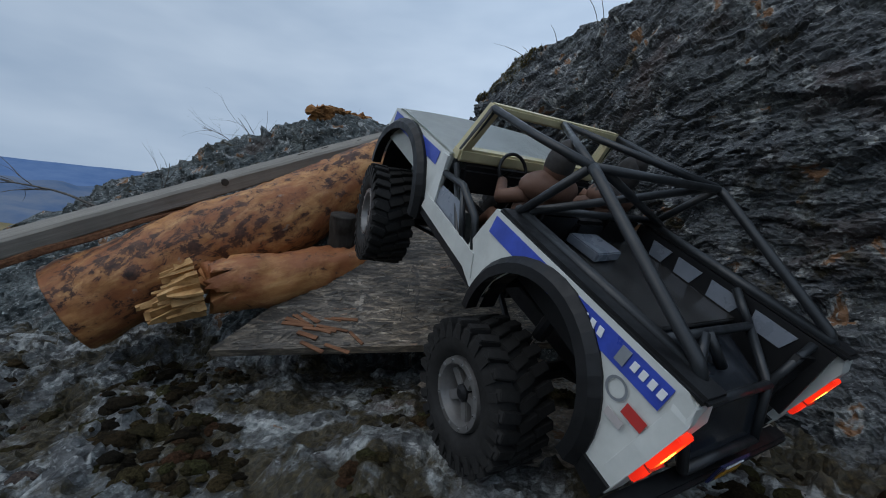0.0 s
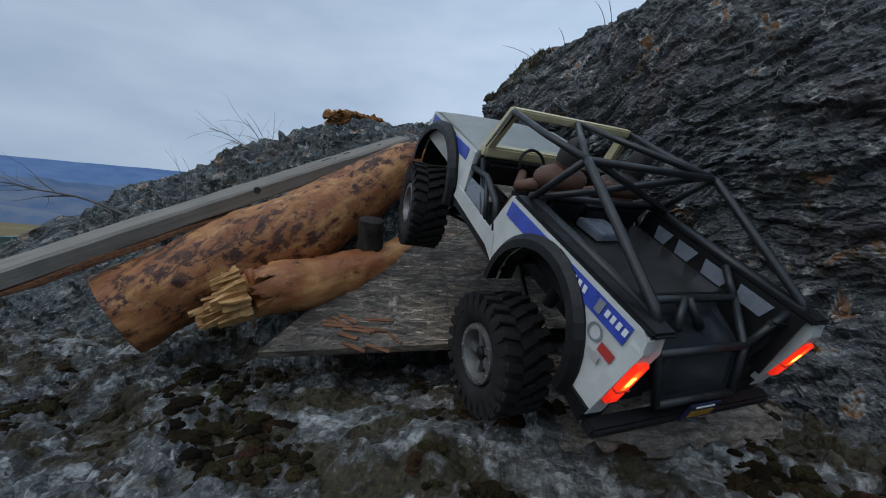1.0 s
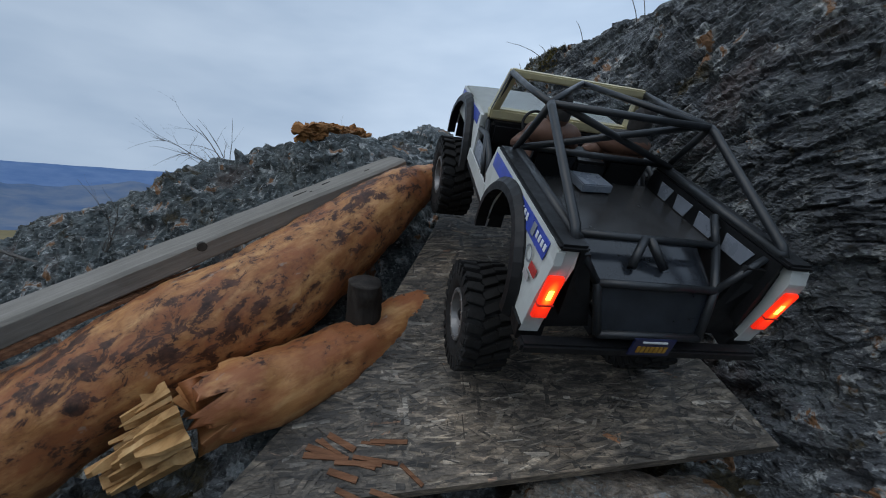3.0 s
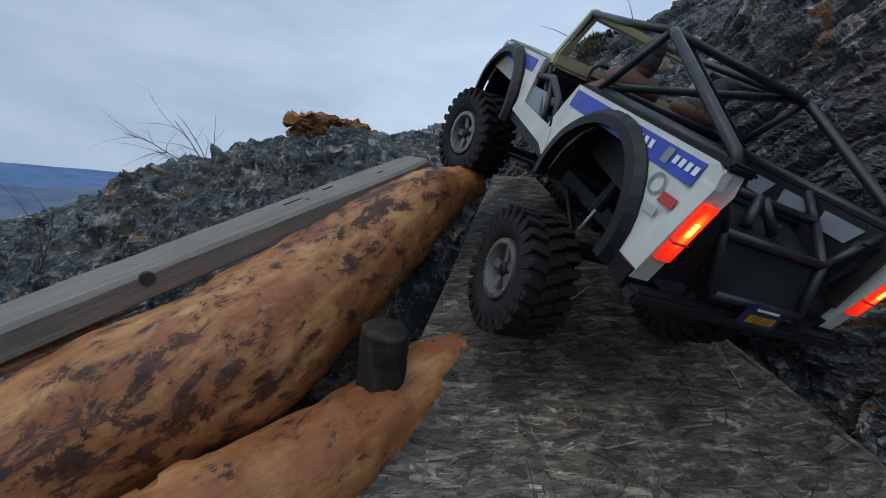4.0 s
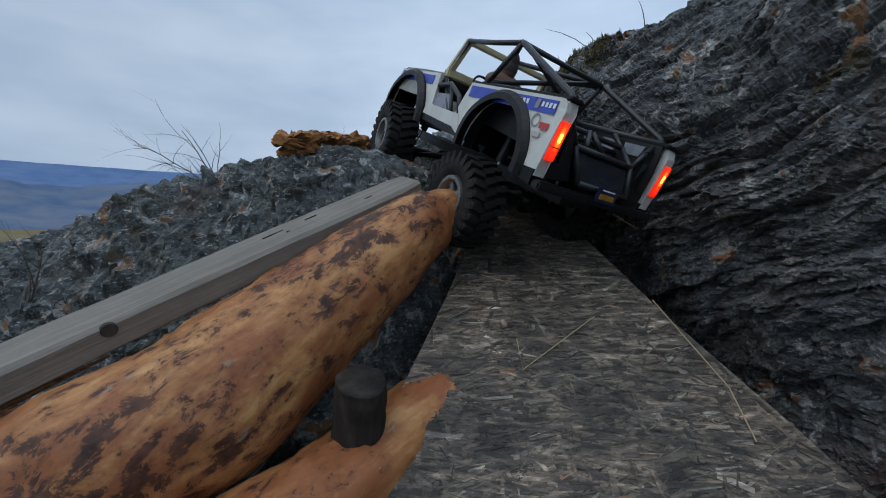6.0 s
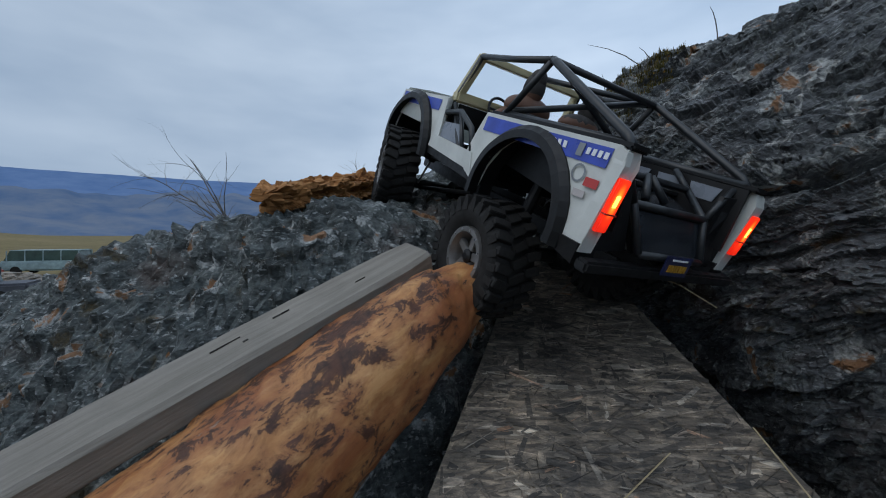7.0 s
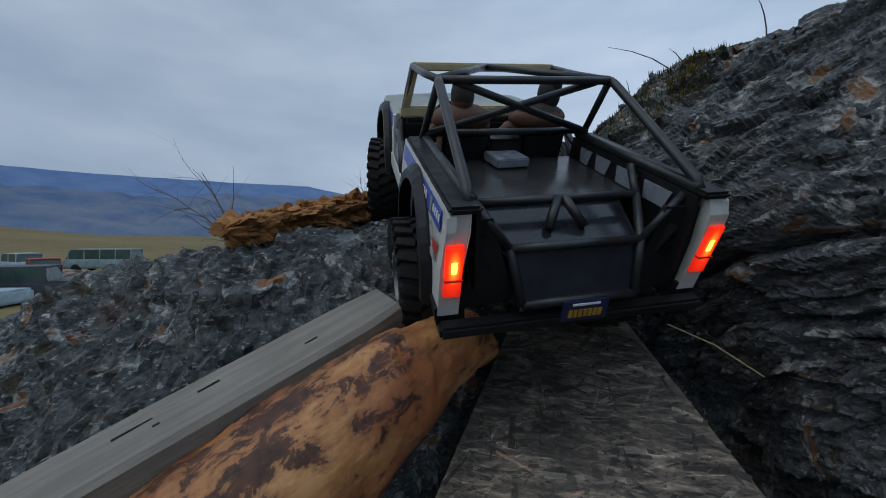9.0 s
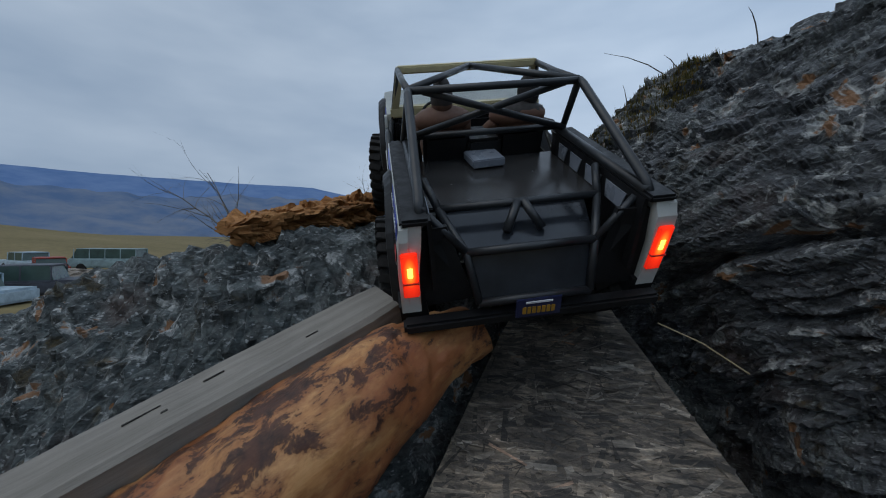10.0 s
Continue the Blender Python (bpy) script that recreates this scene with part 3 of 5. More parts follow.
# ---- board, log, beam, stump ----
def build_board():
    corners = [(-0.188, 0.491), (0.348, 0.559), (0.325, 0.636), (0.290, 0.705), (0.235, 0.805), (0.196, 0.892), (0.151, 0.992), (0.135, 1.045), (0.065, 1.045), (0.028, 0.955), (-0.018, 0.820), (-0.066, 0.690)]
    c3 = [Vector((x, y, board_z(x, y))) for x, y in corners]
    bm = bmesh.new()
    slab(bm, [c - BOARD_N * 0.012 for c in c3], BOARD_N * 0.0115)
    board = part("strand_board", bm, STRANDS)
    tagged(board, "weathered charred strand board laid as a ramp on stones", "board")
    # loose flakes pressed into the face
    rng = random.Random(4)
    uax = Vector((1, 0, 0)) - BOARD_N * BOARD_N.x
    uax.normalize()
    vax = BOARD_N.cross(uax)
    poly = [((c - BOARD_C).dot(uax), (c - BOARD_C).dot(vax)) for c in c3]

    def inside(px, py):
        ok = False
        for (x1, y1), (x2, y2) in zip(poly, poly[1:] + poly[:1]):
            if (y1 > py) != (y2 > py) and px < (x2 - x1) * (py - y1) / (y2 - y1) + x1:
                ok = not ok
        return ok
    verts, faces = [], []
    for k in range(26000):
        px, py = rng.uniform(-0.35, 0.4), rng.uniform(-0.35, 0.6)
        ang = rng.gauss(0.10, 0.30) if rng.random() < 0.78 else rng.uniform(0, math.pi)
        ln, wd = rng.uniform(0.006, 0.034), rng.uniform(0.0005, 0.0018) if rng.random() < 0.45 else rng.uniform(0.002, 0.0065)
        dx, dy = math.cos(ang), math.sin(ang)
        if not (inside(px + dx * ln / 2, py + dy * ln / 2) and inside(px - dx * ln / 2, py - dy * ln / 2)):
            continue
        h = rng.uniform(0.0, 0.0004)
        t1, t2 = rng.uniform(-0.0003, 0.0005), rng.uniform(-0.0003, 0.0005)
        b = len(verts)
        for sx, sy, hh in ((-1, -1, h), (1, -rng.uniform(0.3, 1), h + t1), (1, rng.uniform(0.3, 1), h + t1 + t2), (-1, 1, h + t2)):
            q = BOARD_C + uax * (px + dx * ln / 2 * sx - dy * wd / 2 * sy) + vax * (py + dy * ln / 2 * sx + dx * wd / 2 * sy) + BOARD_N * (hh + 0.0003)
            verts.append(q)
        faces.append((b, b + 1, b + 2, b + 3))
    # torn reddish flakes near the lower edge
    for k in range(14):
        c0 = Vector((-0.085 + rng.gauss(0.012, 0.026), 0.535 + rng.gauss(0, 0.011), 0))
        ln, wd, ang = rng.uniform(0.015, 0.045), rng.uniform(0.003, 0.008), rng.gauss(-0.25, 0.25)
        c0.z = board_z(c0.x, c0.y)
        e, g = uax * math.cos(ang) + vax * math.sin(ang), vax * math.cos(ang) - uax * math.sin(ang)
        bm = bmesh.new()
        slab(bm, [c0 + BOARD_N * 0.0008 + e * (ln / 2 * i) + g * (wd / 2 * j * rng.uniform(0.6, 1)) for i, j in ((-1, -1), (1, -1), (1, 1), (-1, 1))], BOARD_N * rng.uniform(0.0006, 0.002))
        part("torn_flake", bm, TORN_RED, board)
    st = put("strand", verts, faces, STRANDS)
    st.parent = board
    st["kind"] = "stuff"
    return board


build_board()


def log_mesh(name, axis, radii, mat, sides=64, rings=120, rough=0.004, seed=0, torn=0.0):
    """A trunk along a bent axis, with knots and an uneven skin."""
    axis = [Vector(a) for a in axis]
    tot = len(axis) - 1
    rng = np.random.RandomState(seed)
    pts, faces = [], []
    frame_d = (axis[-1] - axis[0]).normalized()
    s0 = frame_d.cross(Vector((0, 0, 1))).normalized()
    u0 = s0.cross(frame_d)
    for k in range(rings):
        t = k / (rings - 1)
        f = t * tot
        i = min(int(f), tot - 1)
        w = f - i
        # smooth bend through the axis points
        p0, p1, p2, p3 = axis[max(i - 1, 0)], axis[i], axis[i + 1], axis[min(i + 2, tot)]
        c = 0.5 * ((2 * p1) + (p2 - p0) * w + (2 * p0 - 5 * p1 + 4 * p2 - p3) * w * w + (3 * p1 - p0 - 3 * p2 + p3) * w ** 3)
        r = radii[i] * (1 - w) + radii[i + 1] * w
        for j in range(sides):
            a = 2 * math.pi * j / sides
            pts.append(c + (s0 * math.cos(a) + u0 * math.sin(a)) * r)
    P = np.array([tuple(p) for p in pts])
    C = P.reshape(rings, sides, 3).mean(1, keepdims=True).repeat(sides, 1).reshape(-1, 3)
    N = P - C
    N /= np.linalg.norm(N, axis=1)[:, None]
    d = rough * fractal(P * 22, 3, seed + 5) + 0.0012 * flakes(P * 60, seed + 8)
    P = P + N * d[:, None]
    if torn:
        # ragged first end
        k = np.repeat(np.arange(rings), sides)
        j = np.tile(np.arange(sides), rings)
        sp = np.stack([np.cos(j / sides * 6.283) * 3.5, np.sin(j / sides * 6.283) * 3.5, 0 * j], 1)
        amt = torn * (0.2 + 0.9 * np.abs(flakes(sp, seed + 60)))
        fall = np.clip(1 - k / 14.0, 0, 1)
        P = P + np.array(frame_d)[None] * (amt * fall)[:, None]
    for k in range(rings - 1):
        for j in range(sides):
            faces.append((k * sides + j, k * sides + (j + 1) % sides, (k + 1) * sides + (j + 1) % sides, (k + 1) * sides + j))
    verts = [tuple(p) for p in P]
    for k, order in ((0, -1), (rings - 1, 1)):
        c = P[k * sides:(k + 1) * sides].mean(0)
        verts.append(tuple(c))
        ci = len(verts) - 1
        for j in range(sides):
            tri = (ci, k * sides + j, k * sides + (j + 1) % sides)
            faces.append(tri[::order])
    return put(name, verts, faces, mat, True)


# the big log lies against the beam and ends beside the board's upper end
big_log = log_mesh("peeled_log", [(-0.412, 0.522, 0.300), (-0.342, 0.5574, 0.3457), (-0.2733, 0.5977, 0.3912), (-0.2006, 0.6515, 0.4276), (-0.130, 0.7430, 0.4963), (-0.060, 0.799, 0.5577), (-0.026, 0.836, 0.584), (0.010, 0.870, 0.598)],
                   [0.0635, 0.0590, 0.0595, 0.0645, 0.0570, 0.0410, 0.0300, 0.0235], PEELED, seed=3, rings=160, rough=0.0026)
tagged(big_log, "peeled pine log with dark scorched bast patches, leaning on the rock", "log")
small_log = log_mesh("snapped_log", [(-0.226, 0.512, 0.331), (-0.17, 0.57, 0.346), (-0.11, 0.64, 0.354), (-0.02, 0.75, 0.384), (0.05, 0.84, 0.438)],
                     [0.034, 0.040, 0.042, 0.042, 0.040], PEELED_PALE, seed=12, sides=48, rings=80, torn=0.03)
tagged(small_log, "snapped peeled pine log with a torn splintered end", "log")


def build_splinters():
    rng = random.Random(9)
    ax = (Vector((-0.19, 0.55, 0.35)) - Vector((-0.262, 0.478, 0.325))).normalized()
    s = ax.cross(Vector((0, 0, 1))).normalized()
    u = s.cross(ax)
    for k in range(70):
        a, rr = rng.uniform(0, 6.283), 0.034 * math.sqrt(rng.random())
        base = Vector((-0.222, 0.516, 0.338)) + (s * math.cos(a) + u * math.sin(a)) * rr
        ln = rng.uniform(0.010, 0.066) * (0.55 + 0.6 * (1 - math.sin(a)) / 2)
        tip = base - ax * ln + s * rng.uniform(-0.003, 0.003) + u * rng.uniform(-0.004, 0.003)
        w, th = rng.uniform(0.006, 0.022), rng.uniform(0.003, 0.009)
        rs = Vector((rng.uniform(-1, 1), rng.uniform(-1, 1), rng.uniform(-1, 1))).cross(ax).normalized()
        ru = ax.cross(rs)
        bm = bmesh.new()
        ring = []
        for c, f in ((base, 1.0), (base.lerp(tip, 0.6), rng.uniform(0.8, 1.0)), (tip, rng.uniform(0.2, 0.7))):
            c = c + rs * rng.uniform(-0.002, 0.002)
            ring.append([bm.verts.new(c + rs * w / 2 * f * i + ru * th / 2 * f * j) for i, j in ((-1, -1), (1, -1), (1, 1), (-1, 1))])
        for r1, r2 in zip(ring, ring[1:]):
            for j in range(4):
                bm.faces.new((r1[j], r1[(j + 1) % 4], r2[(j + 1) % 4], r2[j]))
        bm.faces.new(ring[0][::-1])
        bm.faces.new(ring[-1])
        part("splinter", bm, SPLINTER, small_log)


build_splinters()

stub = log_mesh("branch_stub", [(-0.092, 0.672, 0.375), (-0.084, 0.661, 0.412), (-0.079, 0.650, 0.446)], [0.022, 0.021, 0.0190], STUB, 28, 24, 0.003, 41)
tagged(stub, "short dark sawn branch stub beside the snapped log", "stub")


def build_beam():
    edge, d = Vector((-0.209, 0.6801, 0.5284)), Vector((1.0048, 1, 0.5979))
    dn = d.normalized()
    s = dn.cross(Vector((0, 0, 1))).normalized()
    u = s.cross(dn)
    lean = -0.274
    s, u = s * math.cos(lean) + u * math.sin(lean), u * math.cos(lean) - s * math.sin(lean)
    W, H = 0.0227, 0.0122
    o = edge - s * W - u * H
    lo, hi = -0.38, 0.160
    secs = 60
    bm = bmesh.new()
    rings = []
    for k in range(secs):
        t = k / (secs - 1)
        k1 = lo + (hi - lo) * t
        c = o + d * k1 - u * (0.029 * k1 * k1)
        w, h = W + 0.0006 * math.sin(t * 9), H
        if t > 0.965:
            w *= 1 - (t - 0.965) * 4
        prof = [(-w, h - 0.002), (-w + 0.003, h), (w - 0.004, h), (w, h - 0.0035), (w, -h + 0.002), (w - 0.002, -h), (-w, -h)]
        ring = []
        for a, b in prof:
            j = noise.noise(Vector((t * 30, a * 80, b * 80))) * 0.0010
            ring.append(bm.verts.new(c + s * (a + j) + u * (b + j)))
        rings.append(ring)
    for r1, r2 in zip(rings, rings[1:]):
        for j in range(7):
            bm.faces.new((r1[j], r1[(j + 1) % 7], r2[(j + 1) % 7], r2[j]))
    bm.faces.new(rings[0][::-1])
    bm.faces.new(rings[-1])
    beam = part("plank", bm, WEATHERED)
    tagged(beam, "weathered grey squared timber plank beside the peeled log", "plank")

    def on_top(t, across, up=0.0):
        return o + d * t + s * across + u * (H + up - 0.029 * t * t)
    for t, a, ln, w in ((0.041, -0.005, 0.022, 0.0007), (0.070, -0.007, 0.014, 0.0006), (0.049, 0.003, 0.004, 0.0013), (0.115, 0.004, 0.010, 0.0005)):
        bm = bmesh.new()
        m = Matrix((( *dn, 0), (*s, 0), (*u, 0), (0, 0, 0, 1))).transposed()
        box(bm, on_top(t, a, 0.0004), (ln, w * 1.1, 0.0012), m)
        part("crack", bm, CRACK, beam)
    KNOT = -0.055
    bm = bmesh.new()
    kn = o + d * KNOT + s * W + u * (H - 0.006 - 0.029 * KNOT * KNOT)
    tube(bm, [kn - s * 0.002, kn + s * 0.0008], [0.006, 0.0055], 14)
    part("knot", bm, CRACK, beam, "dark round knot")
    rng = random.Random(3)
    for k in range(9):
        t0, t1 = rng.uniform(-0.30, -0.24), rng.uniform(-0.20, -0.06)
        bm = bmesh.new()
        a = rng.uniform(-0.010, 0.012)
        pts = []
        for i in range(6):
            t = t0 + (t1 - t0) * i / 5
            pts.append(o + d * t + s * (W - 0.008 + a) - u * (H + 0.029 * t * t + rng.uniform(0.001, 0.006)))
        tube(bm, pts, [0.001, 0.004, 0.005, 0.0045, 0.003, 0.001], 5)
        part("torn_splinter", bm, TORN_RED, beam, "reddish torn fibre under the plank")
    return beam


beam = build_beam()


def stone(name, centre, size, seed, mat, label, tilt=(0, 0, 0)):
    bm = bmesh.new()
    bmesh.ops.create_icosphere(bm, subdivisions=5, radius=1.0)
    P = np.array([v.co[:] for v in bm.verts])
    Q = np.sign(P) * np.abs(P) ** 0.62
    Q = Q / np.maximum(np.linalg.norm(Q, axis=1), 0.5)[:, None] ** 0.6
    r = 1 + 0.16 * fractal(P * 1.6, 3, seed) + 0.10 * flakes(P * 2.2, seed + 3) + 0.035 * flakes(P * 7, seed + 5)
    Q = Q * r[:, None] * np.array(size)
    for v, q in zip(bm.verts, Q):
        v.co = q
    bmesh.ops.transform(bm, matrix=pose(*centre, *tilt), verts=bm.verts)
    ob = part(name, bm, mat)
    return tagged(ob, label, "stone")


stone("stone", (0.186, 0.548, 0.226), (0.112, 0.055, 0.036), 5, ROCK_FLAT, "angular grey-pink stone propping the strand board", (-8, 4, 10))
stone("stone", (0.29, 0.43, 0.222), (0.15, 0.065, 0.028), 8, ROCK_FLAT, "broad flat pinkish stone slab in the gully", (4, -3, 14))
stone("stone", (-0.34, 0.350, 0.172), (0.07, 0.028, 0.020), 14, ROCK_FLAT, "small flat tan stone on the mossy ledge", (3, 2, -20))


# ---- the toy truck ----
K = 1.005


def T(x, y, z):
    return Vector((x * K, y * K, z * K))


truck = new("toy_truck")
truck.empty_display_size = 0.05
tagged(truck, "white and blue radio-controlled crawler truck with black cage, lit tail lamps", "toy truck")
AXLE_R, AXLE_F = 0.039, 0.290
HUB_R, HUB_F = 0.0915, 0.094


def arch(cy, cz, r, a0, a1, n=14):
    return [(cy + r * math.cos(radians(a0 + (a1 - a0) * k / n)), cz + r * math.sin(radians(a0 + (a1 - a0) * k / n))) for k in range(n + 1)]


def side_panel(sgn, name, outline, x=0.098, thick=0.006, mat=None, lean=0.10):
    bm = bmesh.new()
    pts = []
    for y, z in outline:
        pts.append(T(sgn * (x - lean * max(0.0, z - 0.135)), y, z))
    slab(bm, pts, T(-sgn * thick, 0, 0))
    bmesh.ops.triangulate(bm, faces=[f for f in bm.faces if len(f.verts) > 4])
    return part(name, bm, mat or WHITE_PAINT, truck)


def build_body():
    for sgn in (-1, 1):
        rear = [(0.098, 0.1690), (-0.068, 0.1690), (-0.0745, 0.1655), (-0.0765, 0.157), (-0.0742, 0.13), (-0.0695, 0.094), (-0.052, 0.094)]
        rear += arch(0.018, 0.098, 0.060, 175, 10)[0:] + [(0.080, 0.099), (0.107, 0.110), (0.112, 0.125), (0.104, 0.15)]
        q = side_panel(sgn, "quarter_panel", rear)
        # top edge of the panel
        bm = bmesh.new()
        box(bm, T(sgn * 0.084, 0.010, 0.1695), T(0.020, 0.172, 0.005), bevel=0.0018)
        part("rail_cap", bm, BLACK_PLASTIC, truck)
        front = [(0.330, 0.1735), (0.190, 0.175), (0.188, 0.145), (0.196, 0.115), (0.207, 0.112)]
        front += arch(0.274, 0.103, 0.063, 170, 14) + [(0.336, 0.122), (0.338, 0.150)]
        side_panel(sgn, "front_fender", front, x=0.096)
        bm = bmesh.new()
        slab(bm, [T(sgn * 0.0965, 0.100, 0.118), T(sgn * 0.0965, 0.205, 0.123), T(sgn * 0.0965, 0.205, 0.107), T(sgn * 0.0965, 0.080, 0.100)], T(-sgn * 0.010, 0, 0))
        part("rocker_panel", bm, BLACK_PLASTIC, truck)
        bm = bmesh.new()
        slab(bm, [T(sgn * 0.0985, 0.100, 0.128), T(sgn * 0.0985, 0.196, 0.131), T(sgn * 0.0985, 0.200, 0.116), T(sgn * 0.0985, 0.092, 0.110)], T(-sgn * 0.0018, 0, 0))
        part("door_sill", bm, WHITE_PAINT, truck, "white door sill")
        bm = bmesh.new()
        slab(bm, [T(sgn * 0.0955, 0.194, 0.174), T(sgn * 0.0955, 0.186, 0.174), T(sgn * 0.0975, 0.181, 0.124), T(sgn * 0.0975, 0.196, 0.124)], T(-sgn * 0.003, 0, 0))
        part("door_post", bm, WHITE_PAINT, truck)
        # wheel-arch flares
        for cy, cz, r, a0, a1, nm in ((0.018, 0.098, 0.0615, 188, -5, "rear_flare"), (0.274, 0.103, 0.0645, 182, 0, "front_flare")):
            bm = bmesh.new()
            prof = []
            for y, z in arch(cy, cz, r, a0, a1, 20):
                d = Vector((0, y - cy, z - cz)).normalized()
                xx = 0.098 - 0.10 * max(0.0, z - 0.135)
                ring = []
                for dx, dr in ((-0.004, 0.0075), (0.0012, 0.0080), (0.0065, 0.0035), (0.0070, -0.0035), (-0.004, -0.002)):
                    ring.append(bm.verts.new(T(sgn * (xx + dx), y + d.y * dr, z + d.z * dr)))
                prof.append(ring)
            for a, b in zip(prof, prof[1:]):
                for j in range(5):
                    bm.faces.new((a[j], a[(j + 1) % 5], b[(j + 1) % 5], b[j]))
            bm.faces.new(prof[0])
            bm.faces.new(prof[-1][::-1])
            part(nm, bm, BLACK_PLASTIC, truck)
            # dark liner inside the arch
            bm = bmesh.new()
            prev = None
            for y, z in arch(cy, cz, r - 0.003, 185, -5, 14):
                a, b = bm.verts.new(T(sgn * 0.092, y, z)), bm.verts.new(T(sgn * (0.0775 if nm == "rear_flare" else 0.052), y, z))
                if prev:
                    bm.faces.new((prev[0], a, b, prev[1]))
                prev = (a, b)
            part("arch_liner", bm, BLACK_PLASTIC, truck)
        # blue stripe with pale lettering shapes
        def decal(y0, y1, z0, z1, mat, parent, name, skew=0.0, out=0.0006):
            bm = bmesh.new()
            ps = []
            for y, z in ((y0, z0), (y1, z0), (y1 + skew, z1), (y0 + skew, z1)):
                ps.append(T(sgn * (0.098 - 0.10 * max(0.0, z - 0.135) + out), y, z))
            slab(bm, ps, T(-sgn * 0.0004, 0, 0))
            return part(name, bm, mat, parent)
        decal(-0.064, 0.094, 0.1520, 0.1655, BLUE_DECAL, q, "stripe")
        for k in range(6):
            y = 0.012 - k * 0.0062
            decal(y - 0.0036, y, 0.1575, 0.1625, WHITE_DECAL if k else RED_DECAL, q, "bar", 0.001, 0.0014)
        for k in range(4):
            y = -0.043 - k * 0.0055
            decal(y - 0.0034, y, 0.1575, 0.1622, WHITE_DECAL, q, "bar", 0.0, 0.0014)
        decal(-0.040, -0.034, 0.155, 0.164, GREY_DECAL, q, "badge", 0.0, 0.0014)
        bm = bmesh.new()
        for r0, r1 in ((0.0066, 0.0050),):
            o = [T(sgn * 0.0978, -0.0440 + r0 * math.cos(a), 0.1440 + r0 * math.sin(a)) for a in np.linspace(0, 6.283, 21)[:-1]]
            i = [T(sgn * 0.0978, -0.0440 + r1 * math.cos(a), 0.1440 + r1 * math.sin(a)) for a in np.linspace(0, 6.283, 21)[:-1]]
            vo, vi = [bm.verts.new(p) for p in o], [bm.verts.new(p) for p in i]
            for j in range(20):
                bm.faces.new((vo[j], vo[(j + 1) % 20], vi[(j + 1) % 20], vi[j]))
        part("fuel_cap_ring", bm, GREY_DECAL, q)
        decal(-0.0650, -0.0525, 0.1370, 0.1432, RED_DECAL, q, "marker_decal", 0.0, 0.001)
        decal(-0.0570, -0.0460, 0.1285, 0.1335, plain_faint, q, "faint_decal", 0.0, 0.0008)
        decal(0.205, 0.326, 0.1575, 0.1705, BLUE_DECAL, truck, "hood_stripe", 0.0, -0.0012)
        # black corner guards and the corner of the white tail
        bm = bmesh.new()
        slab(bm, [T(sgn * 0.100, -0.045, 0.100), T(sgn * 0.100, -0.070, 0.100), T(sgn * 0.098, -0.068, 0.084), T(sgn * 0.098, -0.047, 0.088)], T(-sgn * 0.02, 0, 0))
        part("corner_guard", bm, BLACK_PLASTIC, truck)
        bm = bmesh.new()
        slab(bm, [T(sgn * 0.0975, -0.0700, 0.094), T(sgn * 0.0980, -0.0745, 0.130), T(sgn * 0.0958, -0.0772, 0.157), T(sgn * 0.0930, -0.0735, 0.1672),
                  T(sgn * 0.0800, -0.0735, 0.1672), T(sgn * 0.0812, -0.0772, 0.157), T(sgn * 0.0838, -0.0745, 0.130), T(sgn * 0.0838, -0.0700, 0.094)], T(0, 0.010, 0))
        bmesh.ops.triangulate(bm, faces=[f for f in bm.faces if len(f.verts) > 4])
        part("tail_corner", bm, WHITE_PAINT, truck)
        lamp_m = Matrix.Rotation(radians(6), 4, "X")
        bm = bmesh.new()
        box(bm, T(sgn * 0.0900, -0.0752, 0.1302), T(0.0112, 0.004, 0.0380), lamp_m, 0.0008)
        lens = part("tail_lamp", bm, LAMP_RED, truck, "lit red tail lamp")
        bm = bmesh.new()
        box(bm, T(sgn * 0.0900, -0.0772, 0.1340), T(0.0052, 0.0012, 0.0100), lamp_m, 0.0008)
        part("bulb_glow", bm, LAMP_CORE, lens)
        bm = bmesh.new()
        box(bm, T(sgn * 0.0900, -0.0757, 0.1247), T(0.0115, 0.004, 0.0010), lamp_m)
        part("lens_divider", bm, RED_DECAL, lens)
    # bonnet, nose and grille
    bm = bmesh.new()
    rows = []
    for y, z, w in ((0.187, 0.1765, 0.091), (0.25, 0.1775, 0.0915), (0.318, 0.1765, 0.091), (0.332, 0.171, 0.090), (0.338, 0.150, 0.089), (0.336, 0.122, 0.089)):
        rows.append([bm.verts.new(T(w * a, y, z + 0.003 * (1 - a * a) * (1 if z > 0.165 else 0))) for a in (-1, -0.75, -0.4, 0, 0.4, 0.75, 1)])
    for a, b in zip(rows, rows[1:]):
        for j in range(6):
            bm.faces.new((a[j], a[j + 1], b[j + 1], b[j]))
    bmesh.ops.solidify(bm, geom=bm.faces[:], thickness=0.004)
    part("bonnet", bm, WHITE_PAINT, truck)
    bm = bmesh.new()
    box(bm, T(0, 0.343, 0.112), T(0.165, 0.012, 0.014), bevel=0.002)
    part("front_bumper", bm, BLACK_PLASTIC, truck)
    # windscreen frame
    for sgn in (-1, 1):
        bm = bmesh.new()
        slab(bm, [T(sgn * 0.088, 0.196, 0.173), T(sgn * 0.088, 0.184, 0.173), T(sgn * 0.0780, 0.167, 0.2255), T(sgn * 0.0780, 0.176, 0.2275)], T(-sgn * 0.008, 0, 0))
        part("screen_post", bm, CREAM, truck)
    bm = bmesh.new()
    box(bm, T(0, 0.1715, 0.2245), T(0.155, 0.010, 0.008), bevel=0.0015)
    part("screen_header", bm, CREAM, truck)
    bm = bmesh.new()
